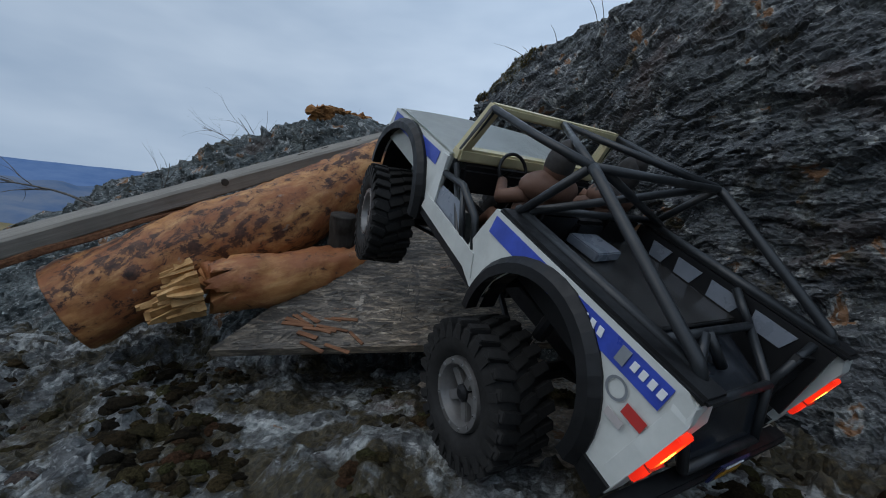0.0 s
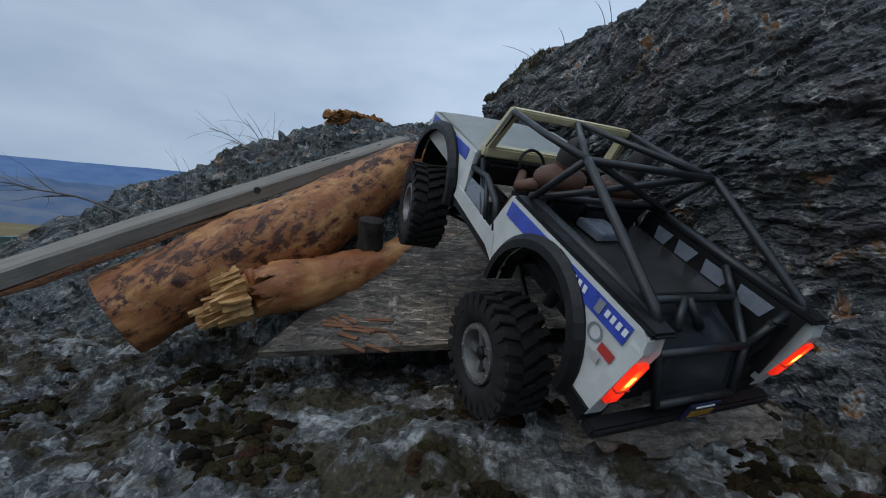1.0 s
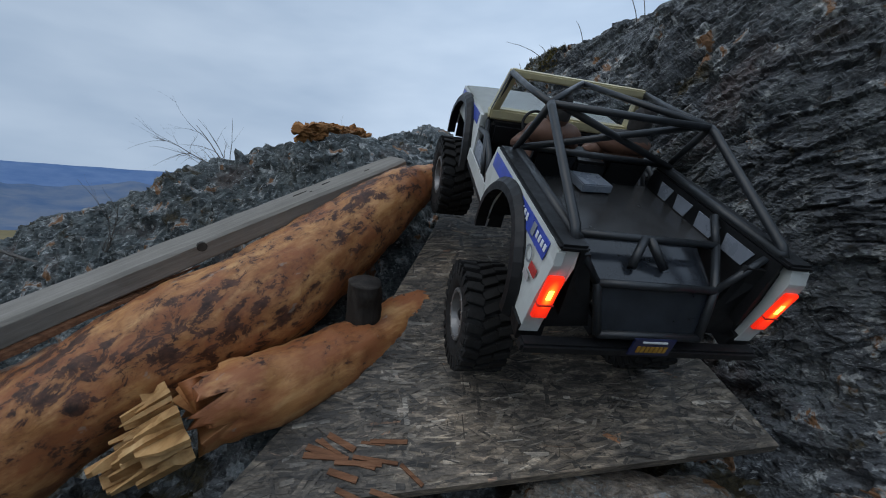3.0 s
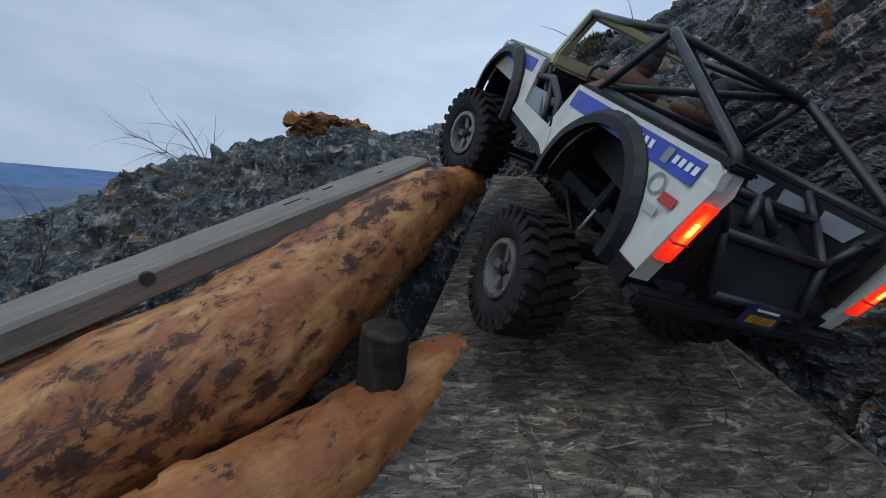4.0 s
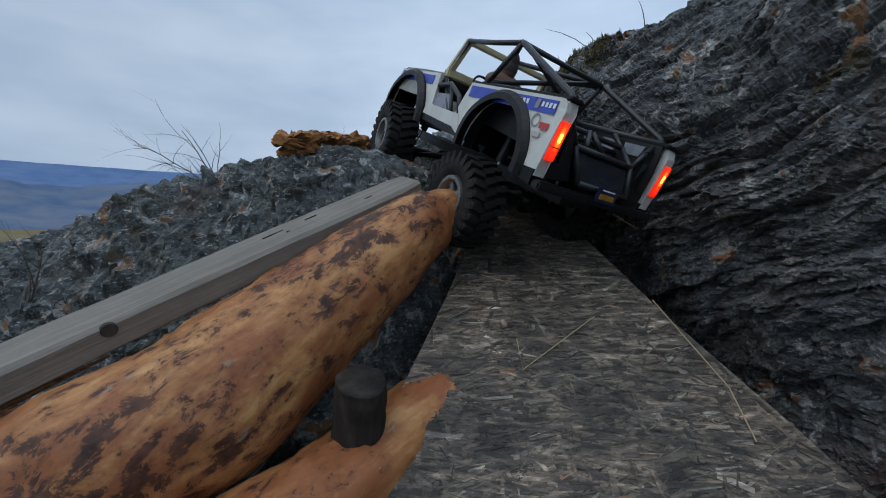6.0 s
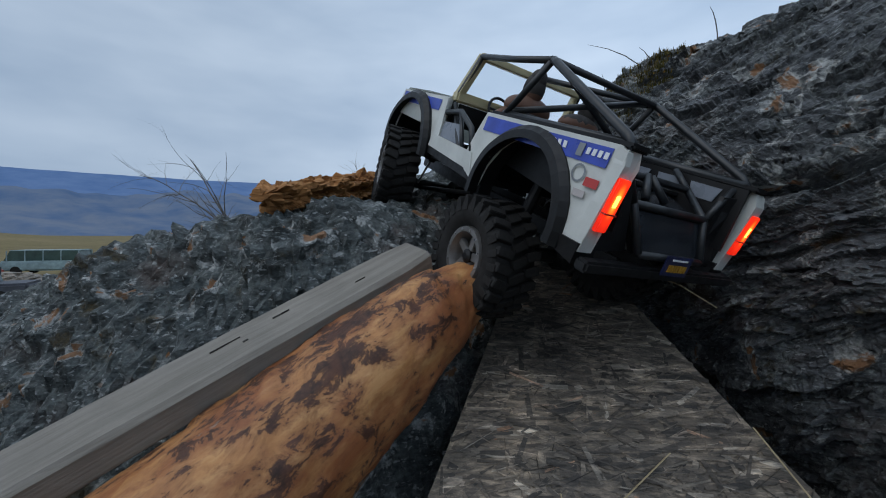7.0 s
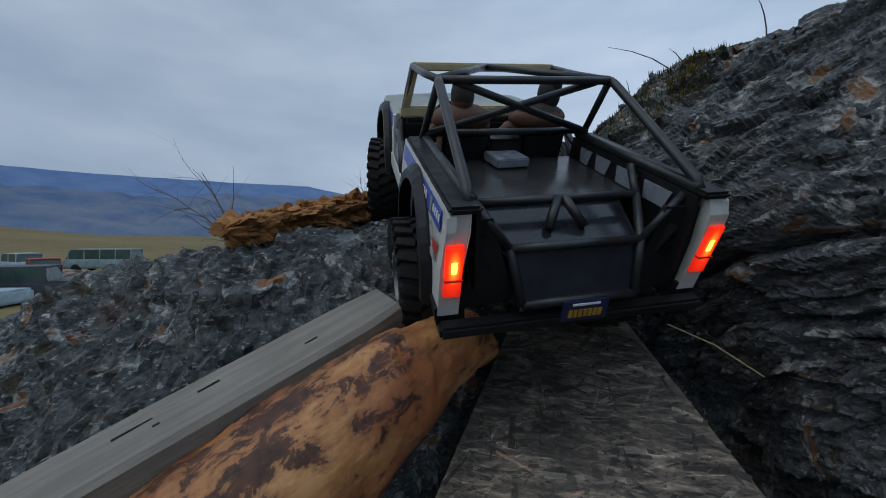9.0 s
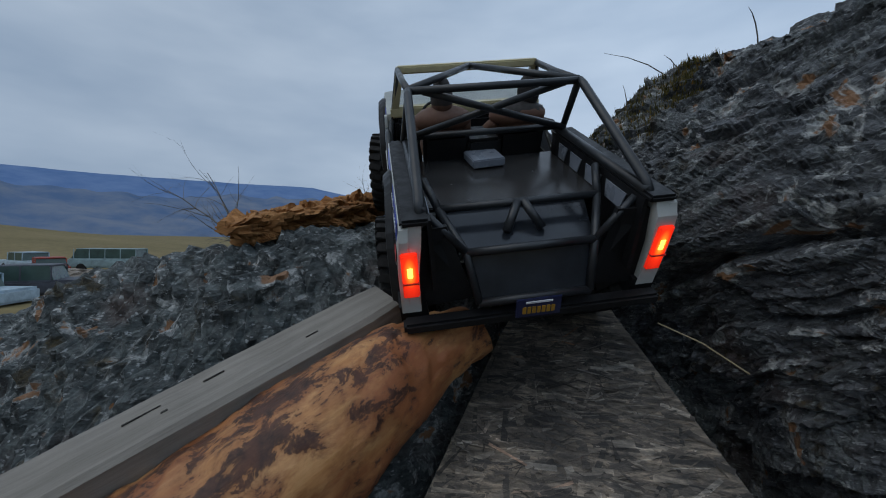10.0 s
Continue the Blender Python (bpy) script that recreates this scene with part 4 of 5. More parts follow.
    box(bm, T(0, 0.187, 0.178), T(0.176, 0.014, 0.012), bevel=0.002)
    part("cowl", bm, CREAM, truck)
    bm = bmesh.new()
    slab(bm, [T(-0.079, 0.186, 0.182), T(0.079, 0.186, 0.182), T(0.070, 0.1735, 0.2215), T(-0.070, 0.1735, 0.2215)], T(0, 0.001, 0))
    g = part("windscreen", bm, GLASS, truck, "clear windscreen")
    g.visible_shadow = False
    # floor, inner tub, bed deck
    bm = bmesh.new()
    box(bm, T(0, 0.150, 0.104), T(0.170, 0.120, 0.006))
    part("cab_floor", bm, BLACK_PLASTIC, truck)
    bm = bmesh.new()
    box(bm, T(0, 0.040, 0.147), T(0.146, 0.108, 0.004), bevel=0.001)
    part("bed_deck", bm, BED_GREY, truck, "scuffed dark grey deck")
    bm = bmesh.new()
    box(bm, T(0, 0.095, 0.125), T(0.16, 0.004, 0.045))
    part("bulkhead", bm, BLACK_PLASTIC, truck)
    bm = bmesh.new()
    box(bm, T(-0.004, 0.074, 0.1545), T(0.032, 0.032, 0.008), Matrix.Rotation(radians(6), 4, "Z"), 0.001)
    part("receiver_box", bm, LIGHT_PANEL, truck, "pale grey box lid on the deck")
    for sgn in (-1, 1):
        bm = bmesh.new()
        slab(bm, [T(sgn * 0.0735, 0.095, 0.168), T(sgn * 0.0735, -0.070, 0.168), T(sgn * 0.0715, -0.072, 0.112), T(sgn * 0.0715, 0.095, 0.130)], T(sgn * 0.003, 0, 0))
        inner = part("bed_side", bm, BLACK_PLASTIC, truck)
        for y0, y1 in ((0.055, 0.075), (0.025, 0.048), (-0.012, 0.016), (-0.05, -0.02)):
            bm = bmesh.new()
            slab(bm, [T(sgn * 0.0728, y1, 0.163), T(sgn * 0.0728, y0, 0.163), T(sgn * 0.0722, y0 + 0.004, 0.150), T(sgn * 0.0722, y1 - 0.003, 0.150)], T(-sgn * 0.0008, 0, 0))
            part("side_window", bm, LIGHT_PANEL, inner)
    # tail: sloping smoked panel and black backing
    bm = bmesh.new()
    slab(bm, [T(-0.060, -0.012, 0.1445), T(0.060, -0.012, 0.1445), T(0.050, -0.056, 0.1315), T(-0.050, -0.056, 0.1315)], T(0, 0, -0.003))
    part("tail_ramp", bm, PANEL_GREY, truck, "smoked glossy tail panel")
    bm = bmesh.new()
    slab(bm, [T(-0.047, -0.0585, 0.132), T(0.047, -0.0585, 0.132), T(0.042, -0.0735, 0.101), T(-0.042, -0.0735, 0.101)], T(0, 0.003, 0))
    part("tailgate", bm, PANEL_GREY, truck, "dark grey tailgate plate")
    for sgn in (-1, 1):
        bm = bmesh.new()
        slab(bm, [T(sgn * 0.0835, -0.069, 0.160), T(sgn * 0.062, -0.060, 0.157), T(sgn * 0.044, -0.066, 0.098), T(sgn * 0.0835, -0.065, 0.094)], T(0, 0.004, 0))
        part("tail_backing", bm, BLACK_PLASTIC, truck)
    bm = bmesh.new()
    box(bm, T(0, -0.076, 0.087), T(0.196, 0.012, 0.009), bevel=0.002)
    part("rear_bumper", bm, BLACK_PLASTIC, truck)
    bm = bmesh.new()
    box(bm, T(0.0, -0.0835, 0.0965), T(0.034, 0.0015, 0.0165), bevel=0.0005)
    plate = part("plate", bm, PLATE_BLUE, truck, "small dark blue plate with gold bars")
    for k in range(7):
        bm = bmesh.new()
        box(bm, T(-0.0108 + k * 0.0036, -0.0846, 0.0948), T(0.0026, 0.0006, 0.0058))
        part("bar", bm, PLATE_GOLD, plate)
    bm = bmesh.new()
    box(bm, T(0.0, -0.0846, 0.1018), T(0.020, 0.0006, 0.0015))
    part("bar", bm, WHITE_DECAL, plate)


plain_faint = plain("faint_decal", (0.5, 0.46, 0.45), 0.4, wear=0.1)
build_body()


def build_cage():
    r = 0.0032 * K
    W, C = (0.0765, 0.170, 0.2245), (0.0740, 0.053, 0.2245)

    def bar(name, *pts, rad=r):
        bm = bmesh.new()
        tube(bm, [T(*p) for p in pts], rad, 10)
        return part(name, bm, CAGE_PAINT, truck, smooth=True)

    def mir(p, s):
        return (p[0] * s, p[1], p[2])
    for s in (-1, 1):
        bar("roof_rail", mir(W, s), mir((0.0755, 0.11, 0.2235), s), mir(C, s))
        bar("rear_stay", mir(C, s), mir((0.0750, 0.047, 0.2225), s), mir((0.0795, -0.058, 0.176), s), mir((0.080, -0.066, 0.168), s), rad=r * 1.12)
        bar("centre_post", mir((0.0740, 0.055, 0.2230), s), mir((0.0800, 0.090, 0.172), s))
        bar("screen_tube", mir(W, s), mir((0.0845, 0.186, 0.178), s), mir((0.0865, 0.188, 0.14), s))
        bar("deck_rail", mir((0.0775, 0.095, 0.172), s), mir((0.0785, -0.064, 0.171), s), rad=r * 1.25)
        # tube door
        bar("door_tube", mir((0.093, 0.186, 0.158), s), mir((0.094, 0.150, 0.163), s), mir((0.094, 0.120, 0.150), s), mir((0.095, 0.105, 0.128), s))
        bar("door_brace", mir((0.088, 0.180, 0.170), s), mir((0.095, 0.135, 0.128), s), mir((0.096, 0.108, 0.121), s), rad=r * 0.8)
        bar("door_brace", mir((0.094, 0.150, 0.163), s), mir((0.096, 0.120, 0.120), s), rad=r * 0.8)
        bm = bmesh.new()
        slab(bm, [T(s * 0.0945, 0.180, 0.148), T(s * 0.0945, 0.140, 0.150), T(s * 0.0955, 0.128, 0.124), T(s * 0.0955, 0.188, 0.126)], T(-s * 0.001, 0, 0))
        part("door_skin", bm, LIGHT_PANEL, truck, "pale door insert")
        bar("tail_strut", mir((0.063, -0.026, 0.1535), s), mir((0.0485, -0.0600, 0.134), s), mir((0.042, -0.0760, 0.100), s))
        bar("tail_strut", mir((0.071, -0.002, 0.168), s), mir((0.063, -0.026, 0.1535), s), rad=r)
        bar("tail_strut", mir((0.074, -0.058, 0.165), s), mir((0.0485, -0.0600, 0.134), s), rad=r * 0.9)
        bar("shock_mount", mir((0.002, -0.028, 0.1555), s), mir((0.014, -0.043, 0.138), s), rad=r * 1.1)
    bar("hoop_top", (-C[0], C[1], C[2]), C)
    bar("roof_front", (-W[0], W[1], W[2]), W)
    bar("roof_brace", (-0.0740, 0.055, 0.2250), (0.0, 0.167, 0.2255))
    bar("roof_brace", (0.0740, 0.055, 0.2250), (0.0, 0.167, 0.2255))
    bar("cross_brace", (-0.062, 0.054, 0.2235), (0.078, 0.082, 0.176))
    bar("cross_brace", (0.062, 0.055, 0.2235), (-0.078, 0.084, 0.176))
    bar("harness_bar", (-0.079, 0.088, 0.176), (0.079, 0.088, 0.176))
    bar("tail_bar", (-0.063, -0.026, 0.1535), (0.063, -0.026, 0.1535))
    bar("tail_bar", (-0.0485, -0.0600, 0.134), (0.0485, -0.0600, 0.134))
    bar("tail_bar", (-0.042, -0.0760, 0.100), (0.042, -0.0760, 0.100))


build_cage()


def build_cab():
    for sgn in (-1, 1):
        bm = bmesh.new()
        box(bm, T(sgn * 0.038, 0.118, 0.118), T(0.046, 0.042, 0.018), bevel=0.004)
        box(bm, T(sgn * 0.038, 0.098, 0.148), T(0.046, 0.012, 0.058), Matrix.Rotation(radians(10), 4, "X"), 0.004)
        part("seat", bm, BLACK_PLASTIC, truck)
    bm = bmesh.new()
    box(bm, T(0, 0.112, 0.138), T(0.034, 0.05, 0.062), bevel=0.003)
    part("console", bm, BLACK_PLASTIC, truck)
    bm = bmesh.new()
    box(bm, T(0, 0.181, 0.158), T(0.168, 0.018, 0.026), bevel=0.004)
    part("dashboard", bm, BLACK_PLASTIC, truck)
    bm = bmesh.new()
    c = T(-0.038, 0.164, 0.176)
    m = Matrix.Rotation(radians(62), 4, "X")
    ring = [c + (m @ Vector((0.0155 * K * math.cos(a), 0.0155 * K * math.sin(a), 0))) for a in np.linspace(0, 2 * math.pi, 25)]
    tube(bm, ring, 0.0016 * K, 8, False)
    tube(bm, [ring[0], ring[12]], 0.0014 * K, 6)
    tube(bm, [c, T(-0.038, 0.178, 0.162)], 0.002 * K, 6)
    part("steering_wheel", bm, BLACK_PLASTIC, truck)

    def figure(x, mat, lean):
        """A plain seated toy figure: rounded masses in one mesh."""
        bm = bmesh.new()

        def ball(c, s):
            r = bmesh.ops.create_icosphere(bm, subdivisions=3, radius=1.0)
            bmesh.ops.transform(bm, matrix=Matrix.Translation(T(*c)) @ Matrix.Diagonal((s[0] * K, s[1] * K, s[2] * K, 1)), verts=r["verts"])
        ball((x, 0.116, 0.160), (0.024, 0.017, 0.032))
        ball((x, 0.114, 0.184), (0.030, 0.015, 0.014))
        ball((x + lean, 0.114 + abs(lean) * 0.4, 0.2045), (0.0112, 0.0125, 0.0175))
        ball((x + lean * 1.2, 0.112 + abs(lean) * 0.4, 0.2140), (0.0085, 0.010, 0.0115))
        for s in (-1, 1):
            tube(bm, [T(x + s * 0.022, 0.112, 0.178), T(x + s * 0.028, 0.134, 0.164), T(x + s * 0.012, 0.158, 0.168)], [0.0068 * K, 0.006 * K, 0.0045 * K], 10)
            tube(bm, [T(x + s * 0.010, 0.125, 0.132), T(x + s * 0.012, 0.155, 0.136), T(x + s * 0.012, 0.170, 0.115)], [0.009 * K, 0.007 * K, 0.005 * K], 10)
        return bm
    return figure


figure_mesh = build_cab()
driver = part("toy_figure", figure_mesh(-0.038, SKIN, 0.0), SKIN, truck, "plain tan toy figure at the wheel", True)
mate = part("toy_figure", figure_mesh(0.040, SKIN, 0.012), SKIN, truck, "plain tan toy figure with a dark top in the second seat", True)
for fig, cut in ((driver, 0.199), (mate, 0.190)):
    fig.data.materials.append(FIGURE_DARK)
    for poly in fig.data.polygons:
        poly.material_index = int(poly.center.z > cut * K)


def wheel_mesh():
    """The tyre's ring with staggered lugs."""
    R, w = 0.0560 * K, 0.0235 * K
    bm = bmesh.new()
    prof = [(-w * 0.72, R * 0.50), (-w * 0.98, R * 0.60), (-w, R * 0.82), (-w * 0.86, R * 0.93), (-w * 0.4, R * 0.955), (w * 0.4, R * 0.955), (w * 0.86, R * 0.93), (w, R * 0.82), (w * 0.98, R * 0.60), (w * 0.72, R * 0.50)]
    n = 48
    rings = []
    for k in range(n):
        a = 2 * math.pi * k / n
        rings.append([bm.verts.new((x, r * math.cos(a), r * math.sin(a))) for x, r in prof])
    for k in range(n):
        p, q = rings[k], rings[(k + 1) % n]
        for j in range(len(prof) - 1):
            bm.faces.new((p[j], p[j + 1], q[j + 1], q[j]))
    return bm, R, w


def build_wheels():
    made = {}
    first = None
    for key, sgn, y in (("rl", -1, AXLE_R), ("rr", 1, AXLE_R), ("fl", -1, AXLE_F), ("fr", 1, AXLE_F)):
        bm, R, w = wheel_mesh()
        hub = new("wheel")
        hub.parent = truck
        hub.location = T(sgn * (HUB_R if key[0] == "r" else HUB_F), y, 0.05)
        tyre = part("tyre", bm, RUBBER, hub, "black off-road tyre with chunky lugs", True)
        n = 26
        for k in range(n):
            for row, (x0, x1, off) in enumerate(((-0.98, -0.30, 0.0), (-0.34, 0.34, 0.5), (0.30, 0.98, 0.0))):
                if first is None or (row, "m") not in first:
                    lb = bmesh.new()
                    box(lb, (w * (x0 + x1) / 2, 0, 0), (w * (x1 - x0), R * 0.135, R * 0.12), Matrix.Rotation(radians((-14, 22, 14)[row]), 4, "Z"), 0.0006)
                    if row != 1:
                        side = -1 if row == 0 else 1
                        box(lb, (side * w * 0.98, 0, -R * 0.10), (w * 0.09, R * 0.11, R * 0.20))
                    me = bpy.data.meshes.new("lug")
                    lb.to_mesh(me)
                    lb.free()
                    me.materials.append(RUBBER)
                    first = first or {}
                    first[(row, "m")] = me
                a = 2 * math.pi * (k + off) / n
                lug = new("lug", first[(row, "m")])
                lug.parent = hub
                lug.matrix_local = Matrix.Rotation(a, 4, "X") @ Matrix.Translation((0, 0, R * 0.965))
        # rim: outer ring, dish and spokes
        bm = bmesh.new()
        o = sgn * w
        steps = [(o * 0.70, R * 0.51), (o * 0.93, R * 0.49), (o * 0.93, R * 0.41), (o * 0.66, R * 0.38), (o * 0.30, R * 0.35), (o * 0.20, R * 0.11)]
        prev = None
        for x, r in steps:
            ring = [bm.verts.new((x, r * math.cos(a), r * math.sin(a))) for a in np.linspace(0, 2 * math.pi, 41)[:-1]]
            if prev:
                for j in range(40):
                    bm.faces.new((prev[j], prev[(j + 1) % 40], ring[(j + 1) % 40], ring[j]))
            prev = ring
        rim = part("rim", bm, RIM_METAL, hub, "grey bead-lock rim")
        for k in range(5):
            a = 2 * math.pi * k / 5
            bm = bmesh.new()
            m = Matrix.Rotation(a, 4, "X")
            box(bm, m @ Vector((o * 0.55, 0, R * 0.245)), (w * 0.22, R * 0.14, R * 0.29), m, 0.0008)
            part("spoke", bm, RIM_METAL, hub)
        for k in range(12):
            a = 2 * math.pi * (k + 0.5) / 12
            bm = bmesh.new()
            tube(bm, [(o * 0.91, R * 0.45 * math.cos(a), R * 0.45 * math.sin(a)), (o * 0.97, R * 0.45 * math.cos(a), R * 0.45 * math.sin(a))], R * 0.022, 6)
            part("bolt", bm, METAL_ROD, hub)
        bm = bmesh.new()
        tube(bm, [(o * 0.2, 0, 0), (o * 0.72, 0, 0), (o * 0.80, 0, 0)], [R * 0.13, R * 0.12, R * 0.06], 12)
        part("hub_cap", bm, BLACK_PLASTIC, hub)
        made[key] = hub
    return made


wheels = build_wheels()


def build_chassis():
    bm = bmesh.new()
    box(bm, T(-0.022, 0.150, 0.078), T(0.006, 0.40, 0.016), bevel=0.001)
    part("frame_rail", bm, BLACK_PLASTIC, truck)
    bm = bmesh.new()
    box(bm, T(0.022, 0.150, 0.078), T(0.006, 0.40, 0.016), bevel=0.001)
    part("frame_rail", bm, BLACK_PLASTIC, truck)
    bm = bmesh.new()
    box(bm, T(0, 0.165, 0.066), T(0.05, 0.09, 0.012), bevel=0.003)
    part("skid_plate", bm, BLACK_PLASTIC, truck)
    for y in (AXLE_R, AXLE_F):
        bm = bmesh.new()
        tube(bm, [T(-0.080, y, 0.05), T(0.080, y, 0.05)], 0.0075 * K, 12)
        tube(bm, [T(0.010, y - 0.014, 0.05), T(0.010, y, 0.05), T(0.010, y + 0.014, 0.05)], [0.010 * K, 0.016 * K, 0.010 * K], 14)
        part("axle", bm, BLACK_PLASTIC, truck)
    for sgn in (-1, 1):
        for y, y2 in ((AXLE_R + 0.006, 0.04), (AXLE_F - 0.006, 0.255)):
            bm = bmesh.new()
            tube(bm, [T(sgn * 0.058, y, 0.052), T(sgn * 0.050, y2, 0.128)], 0.0016 * K, 8)
            sh = part("shock_rod", bm, METAL_ROD, truck)
            bm = bmesh.new()
            tube(bm, [T(sgn * 0.054, (y + y2) / 2, 0.09), T(sgn * 0.050, y2, 0.130)], 0.006 * K, 10)
            part("shock_body", bm, BLACK_PLASTIC, sh)
        bm = bmesh.new()
        tube(bm, [T(sgn * 0.050, AXLE_R, 0.045), T(sgn * 0.030, 0.13, 0.072)], 0.003 * K, 8)
        part("link", bm, BLACK_PLASTIC, truck)
        bm = bmesh.new()
        tube(bm, [T(sgn * 0.050, AXLE_F, 0.045), T(sgn * 0.030, 0.18, 0.072)], 0.003 * K, 8)
        part("link", bm, BLACK_PLASTIC, truck)


build_chassis()


# ---- driftwood, branches, straws ----
def build_driftwood():
    a, b = Vector((-0.240, 0.876, 0.682)), Vector((-0.200, 1.17, 0.724))
    d = (b - a).normalized()
    s = d.cross(Vector((0, 0, 1))).normalized()
    u = s.cross(d)
    n1, n2 = 130, 60
    P = []
    for k in range(n1):
        t = k / (n1 - 1)
        c = a.lerp(b, t)
        w = 0.025 * (0.35 + 1.0 * math.sin(min(1, t * 1.6 + 0.12) * math.pi / 2)) * (1 if t < 0.9 else 1 - (t - 0.9) * 4)
        h = 0.016 * (0.22 + 1.0 * math.sin(min(1, t * 2.4 + 0.06) * math.pi / 2))
        for j in range(n2):
            ang = 2 * math.pi * j / n2
            ca, sa = math.cos(ang), math.sin(ang)
            P.append(c + s * (w * math.copysign(abs(ca) ** 0.7, ca)) + u * (h * math.copysign(abs(sa) ** 0.7, sa)))
    P = np.array([tuple(p) for p in P])
    C = P.reshape(n1, n2, 3).mean(1, keepdims=True).repeat(n2, 1).reshape(-1, 3)
    N = P - C
    N /= np.linalg.norm(N, axis=1)[:, None]
    al = (P - np.array(a)) @ np.array(d)
    ac = (P - np.array(a)) @ np.array(s)
    up = (P - np.array(a)) @ np.array(u)
    L = np.stack([al * 22, ac * 55, up * 90], 1)
    disp = 0.0085 * flakes(L, 7) + 0.004 * flakes(L * 2.3, 17) + 0.0025 * fractal(L * 3, 2, 27)
    P = P + N * disp[:, None]
    f = []
    for k in range(n1 - 1):
        for j in range(n2):
            f.append((k * n2 + j, k * n2 + (j + 1) % n2, (k + 1) * n2 + (j + 1) % n2, (k + 1) * n2 + j))
    v = [tuple(p) for p in P]
    for k, o in ((0, -1), (n1 - 1, 1)):
        v.append(tuple(P[k * n2:(k + 1) * n2].mean(0)))
        for j in range(n2):
            f.append((len(v) - 1, k * n2 + j, k * n2 + (j + 1) % n2)[::o])
    ob = put("rotten_wood_slab", v, f, DRIFT)
    tagged(ob, "crumbling orange-brown rotten wood slab lying on the ridge", "wood")


build_driftwood()


def branch(name, start, heading, length, seed, label, thick=0.004, spread=0.7, count=7, mat=None):
    """A bare dead branch: a bent stem and forked side twigs."""
    rng = random.Random(seed)
    base = new(name)
    base.location = start
    tagged(base, label, "weed" if name == "dry_weed" else "branch")

    def stem(p, d, ln, r, nm, parent, kids, depth):
        pts, rad = [p.copy()], [r]
        n = 9
        dd = d.copy()
        for k in range(n):
            dd = (dd + Vector((rng.uniform(-1, 1), rng.uniform(-1, 1), rng.uniform(-1, 1))) * 0.16).normalized()
            pts.append(pts[-1] + dd * ln / n)
            rad.append(r * (1 - 0.8 * (k + 1) / n))
        bm = bmesh.new()
        tube(bm, pts, rad, 6)
        ob = part(nm, bm, mat or TWIG, parent)
        for k in range(kids):
            i = rng.randint(2, n - 1)
            dv = (dd * 0.8 + Vector((rng.uniform(-1, 1), rng.uniform(-1, 1), rng.uniform(-0.6, 1))) * spread).normalized()
            stem(pts[i], dv, ln * rng.uniform(0.25, 0.5), rad[i] * 0.6, "twig", ob if depth == 0 else parent, 2 if depth == 0 else 0, depth + 1)
    stem(Vector((0, 0, 0)), Vector(heading).normalized(), length, thick, "stem", base, count, 0)
    return base


branch("dead_branch", (-0.56, 1.43, 0.55), (-0.42, -0.06, 0.9), 0.40, 3, "thin bare dead branch rising behind the ridge", 0.0040, 0.7, 12)
branch("dry_weed", (-0.262, 1.32, 0.69), (0.0, 0.05, 1), 0.115, 27, "small dry brown weed standing behind the rotten wood", 0.0016, 0.6, 14)
branch("dead_branch", (-0.56, 1.43, 0.60), (-0.95, -0.1, 0.33), 0.42, 5, "thin bare dead branch lying low behind the ridge", 0.0034, 0.6, 14)
branch("dead_branch", (-0.66, 0.88, 0.43), (-0.83, -0.18, 0.50), 0.32, 8, "grey bare dead branch beside the plank's end", 0.0045, 0.6, 8)
branch("dead_branch", (-0.585, 0.845, 0.38), (0.15, -0.1, 1), 0.19, 15, "pale bare twigs standing behind the plank", 0.0026, 0.5, 7)


def straw(name, pts, r, label, mat=STRAW):
    bm = bmesh.new()
    tube(bm, pts, r, 5)
    return tagged(part(name, bm, mat), label, "grass")


def on_board(x, y, h=0.002):
    return (x, y, board_z(x, y) + h)


straw("grass_stalk", [on_board(0.221, 0.813, 0.012), on_board(0.251, 0.722, 0.008), on_board(0.25, 0.684, 0.002)], 0.0007, "dry straw stalk lying across the strand board")
straw("grass_stalk", [on_board(0.058, 0.76, 0.01), on_board(0.061, 0.736, 0.002), on_board(0.149, 0.795, 0.006)], 0.0006, "bent dry straw stalk lying on the strand board")
straw("grass_stalk", [(0.175, 0.93, 0.600), (0.205, 0.91, 0.588), (0.24, 0.905, 0.565)], 0.0007, "dry straw stalk sticking out beside the board")


def crest_grass():
    rng = random.Random(6)
    for k, (x, y, z, dx, dz) in enumerate(((0.245, 1.106, 0.875, -0.095, 0.045), (0.25, 1.10, 0.875, -0.03, 0.035), (0.20, 1.17, 0.85, -0.012, 0.05), (0.30, 1.03, 0.885, -0.02, 0.04), (0.37, 0.94, 0.885, -0.03, 0.05), (0.38, 0.93, 0.885, -0.02, 0.06), (0.19, 1.2, 0.84, 0.01, 0.04))):
        pts = [(x + dx * t ** 1.3, y - 0.02 * t, z + dz * (1.7 * t - 0.7 * t * t)) for t in (0, 0.25, 0.5, 0.75, 1)]
        bm = bmesh.new()
        tube(bm, pts, [0.0008, 0.0008, 0.0007, 0.0005, 0.0002], 5)
        tagged(part("grass_stalk", bm, TWIG), "thin dry grass stalk on the rock's crest", "grass", "stalks on the crest")


crest_grass()


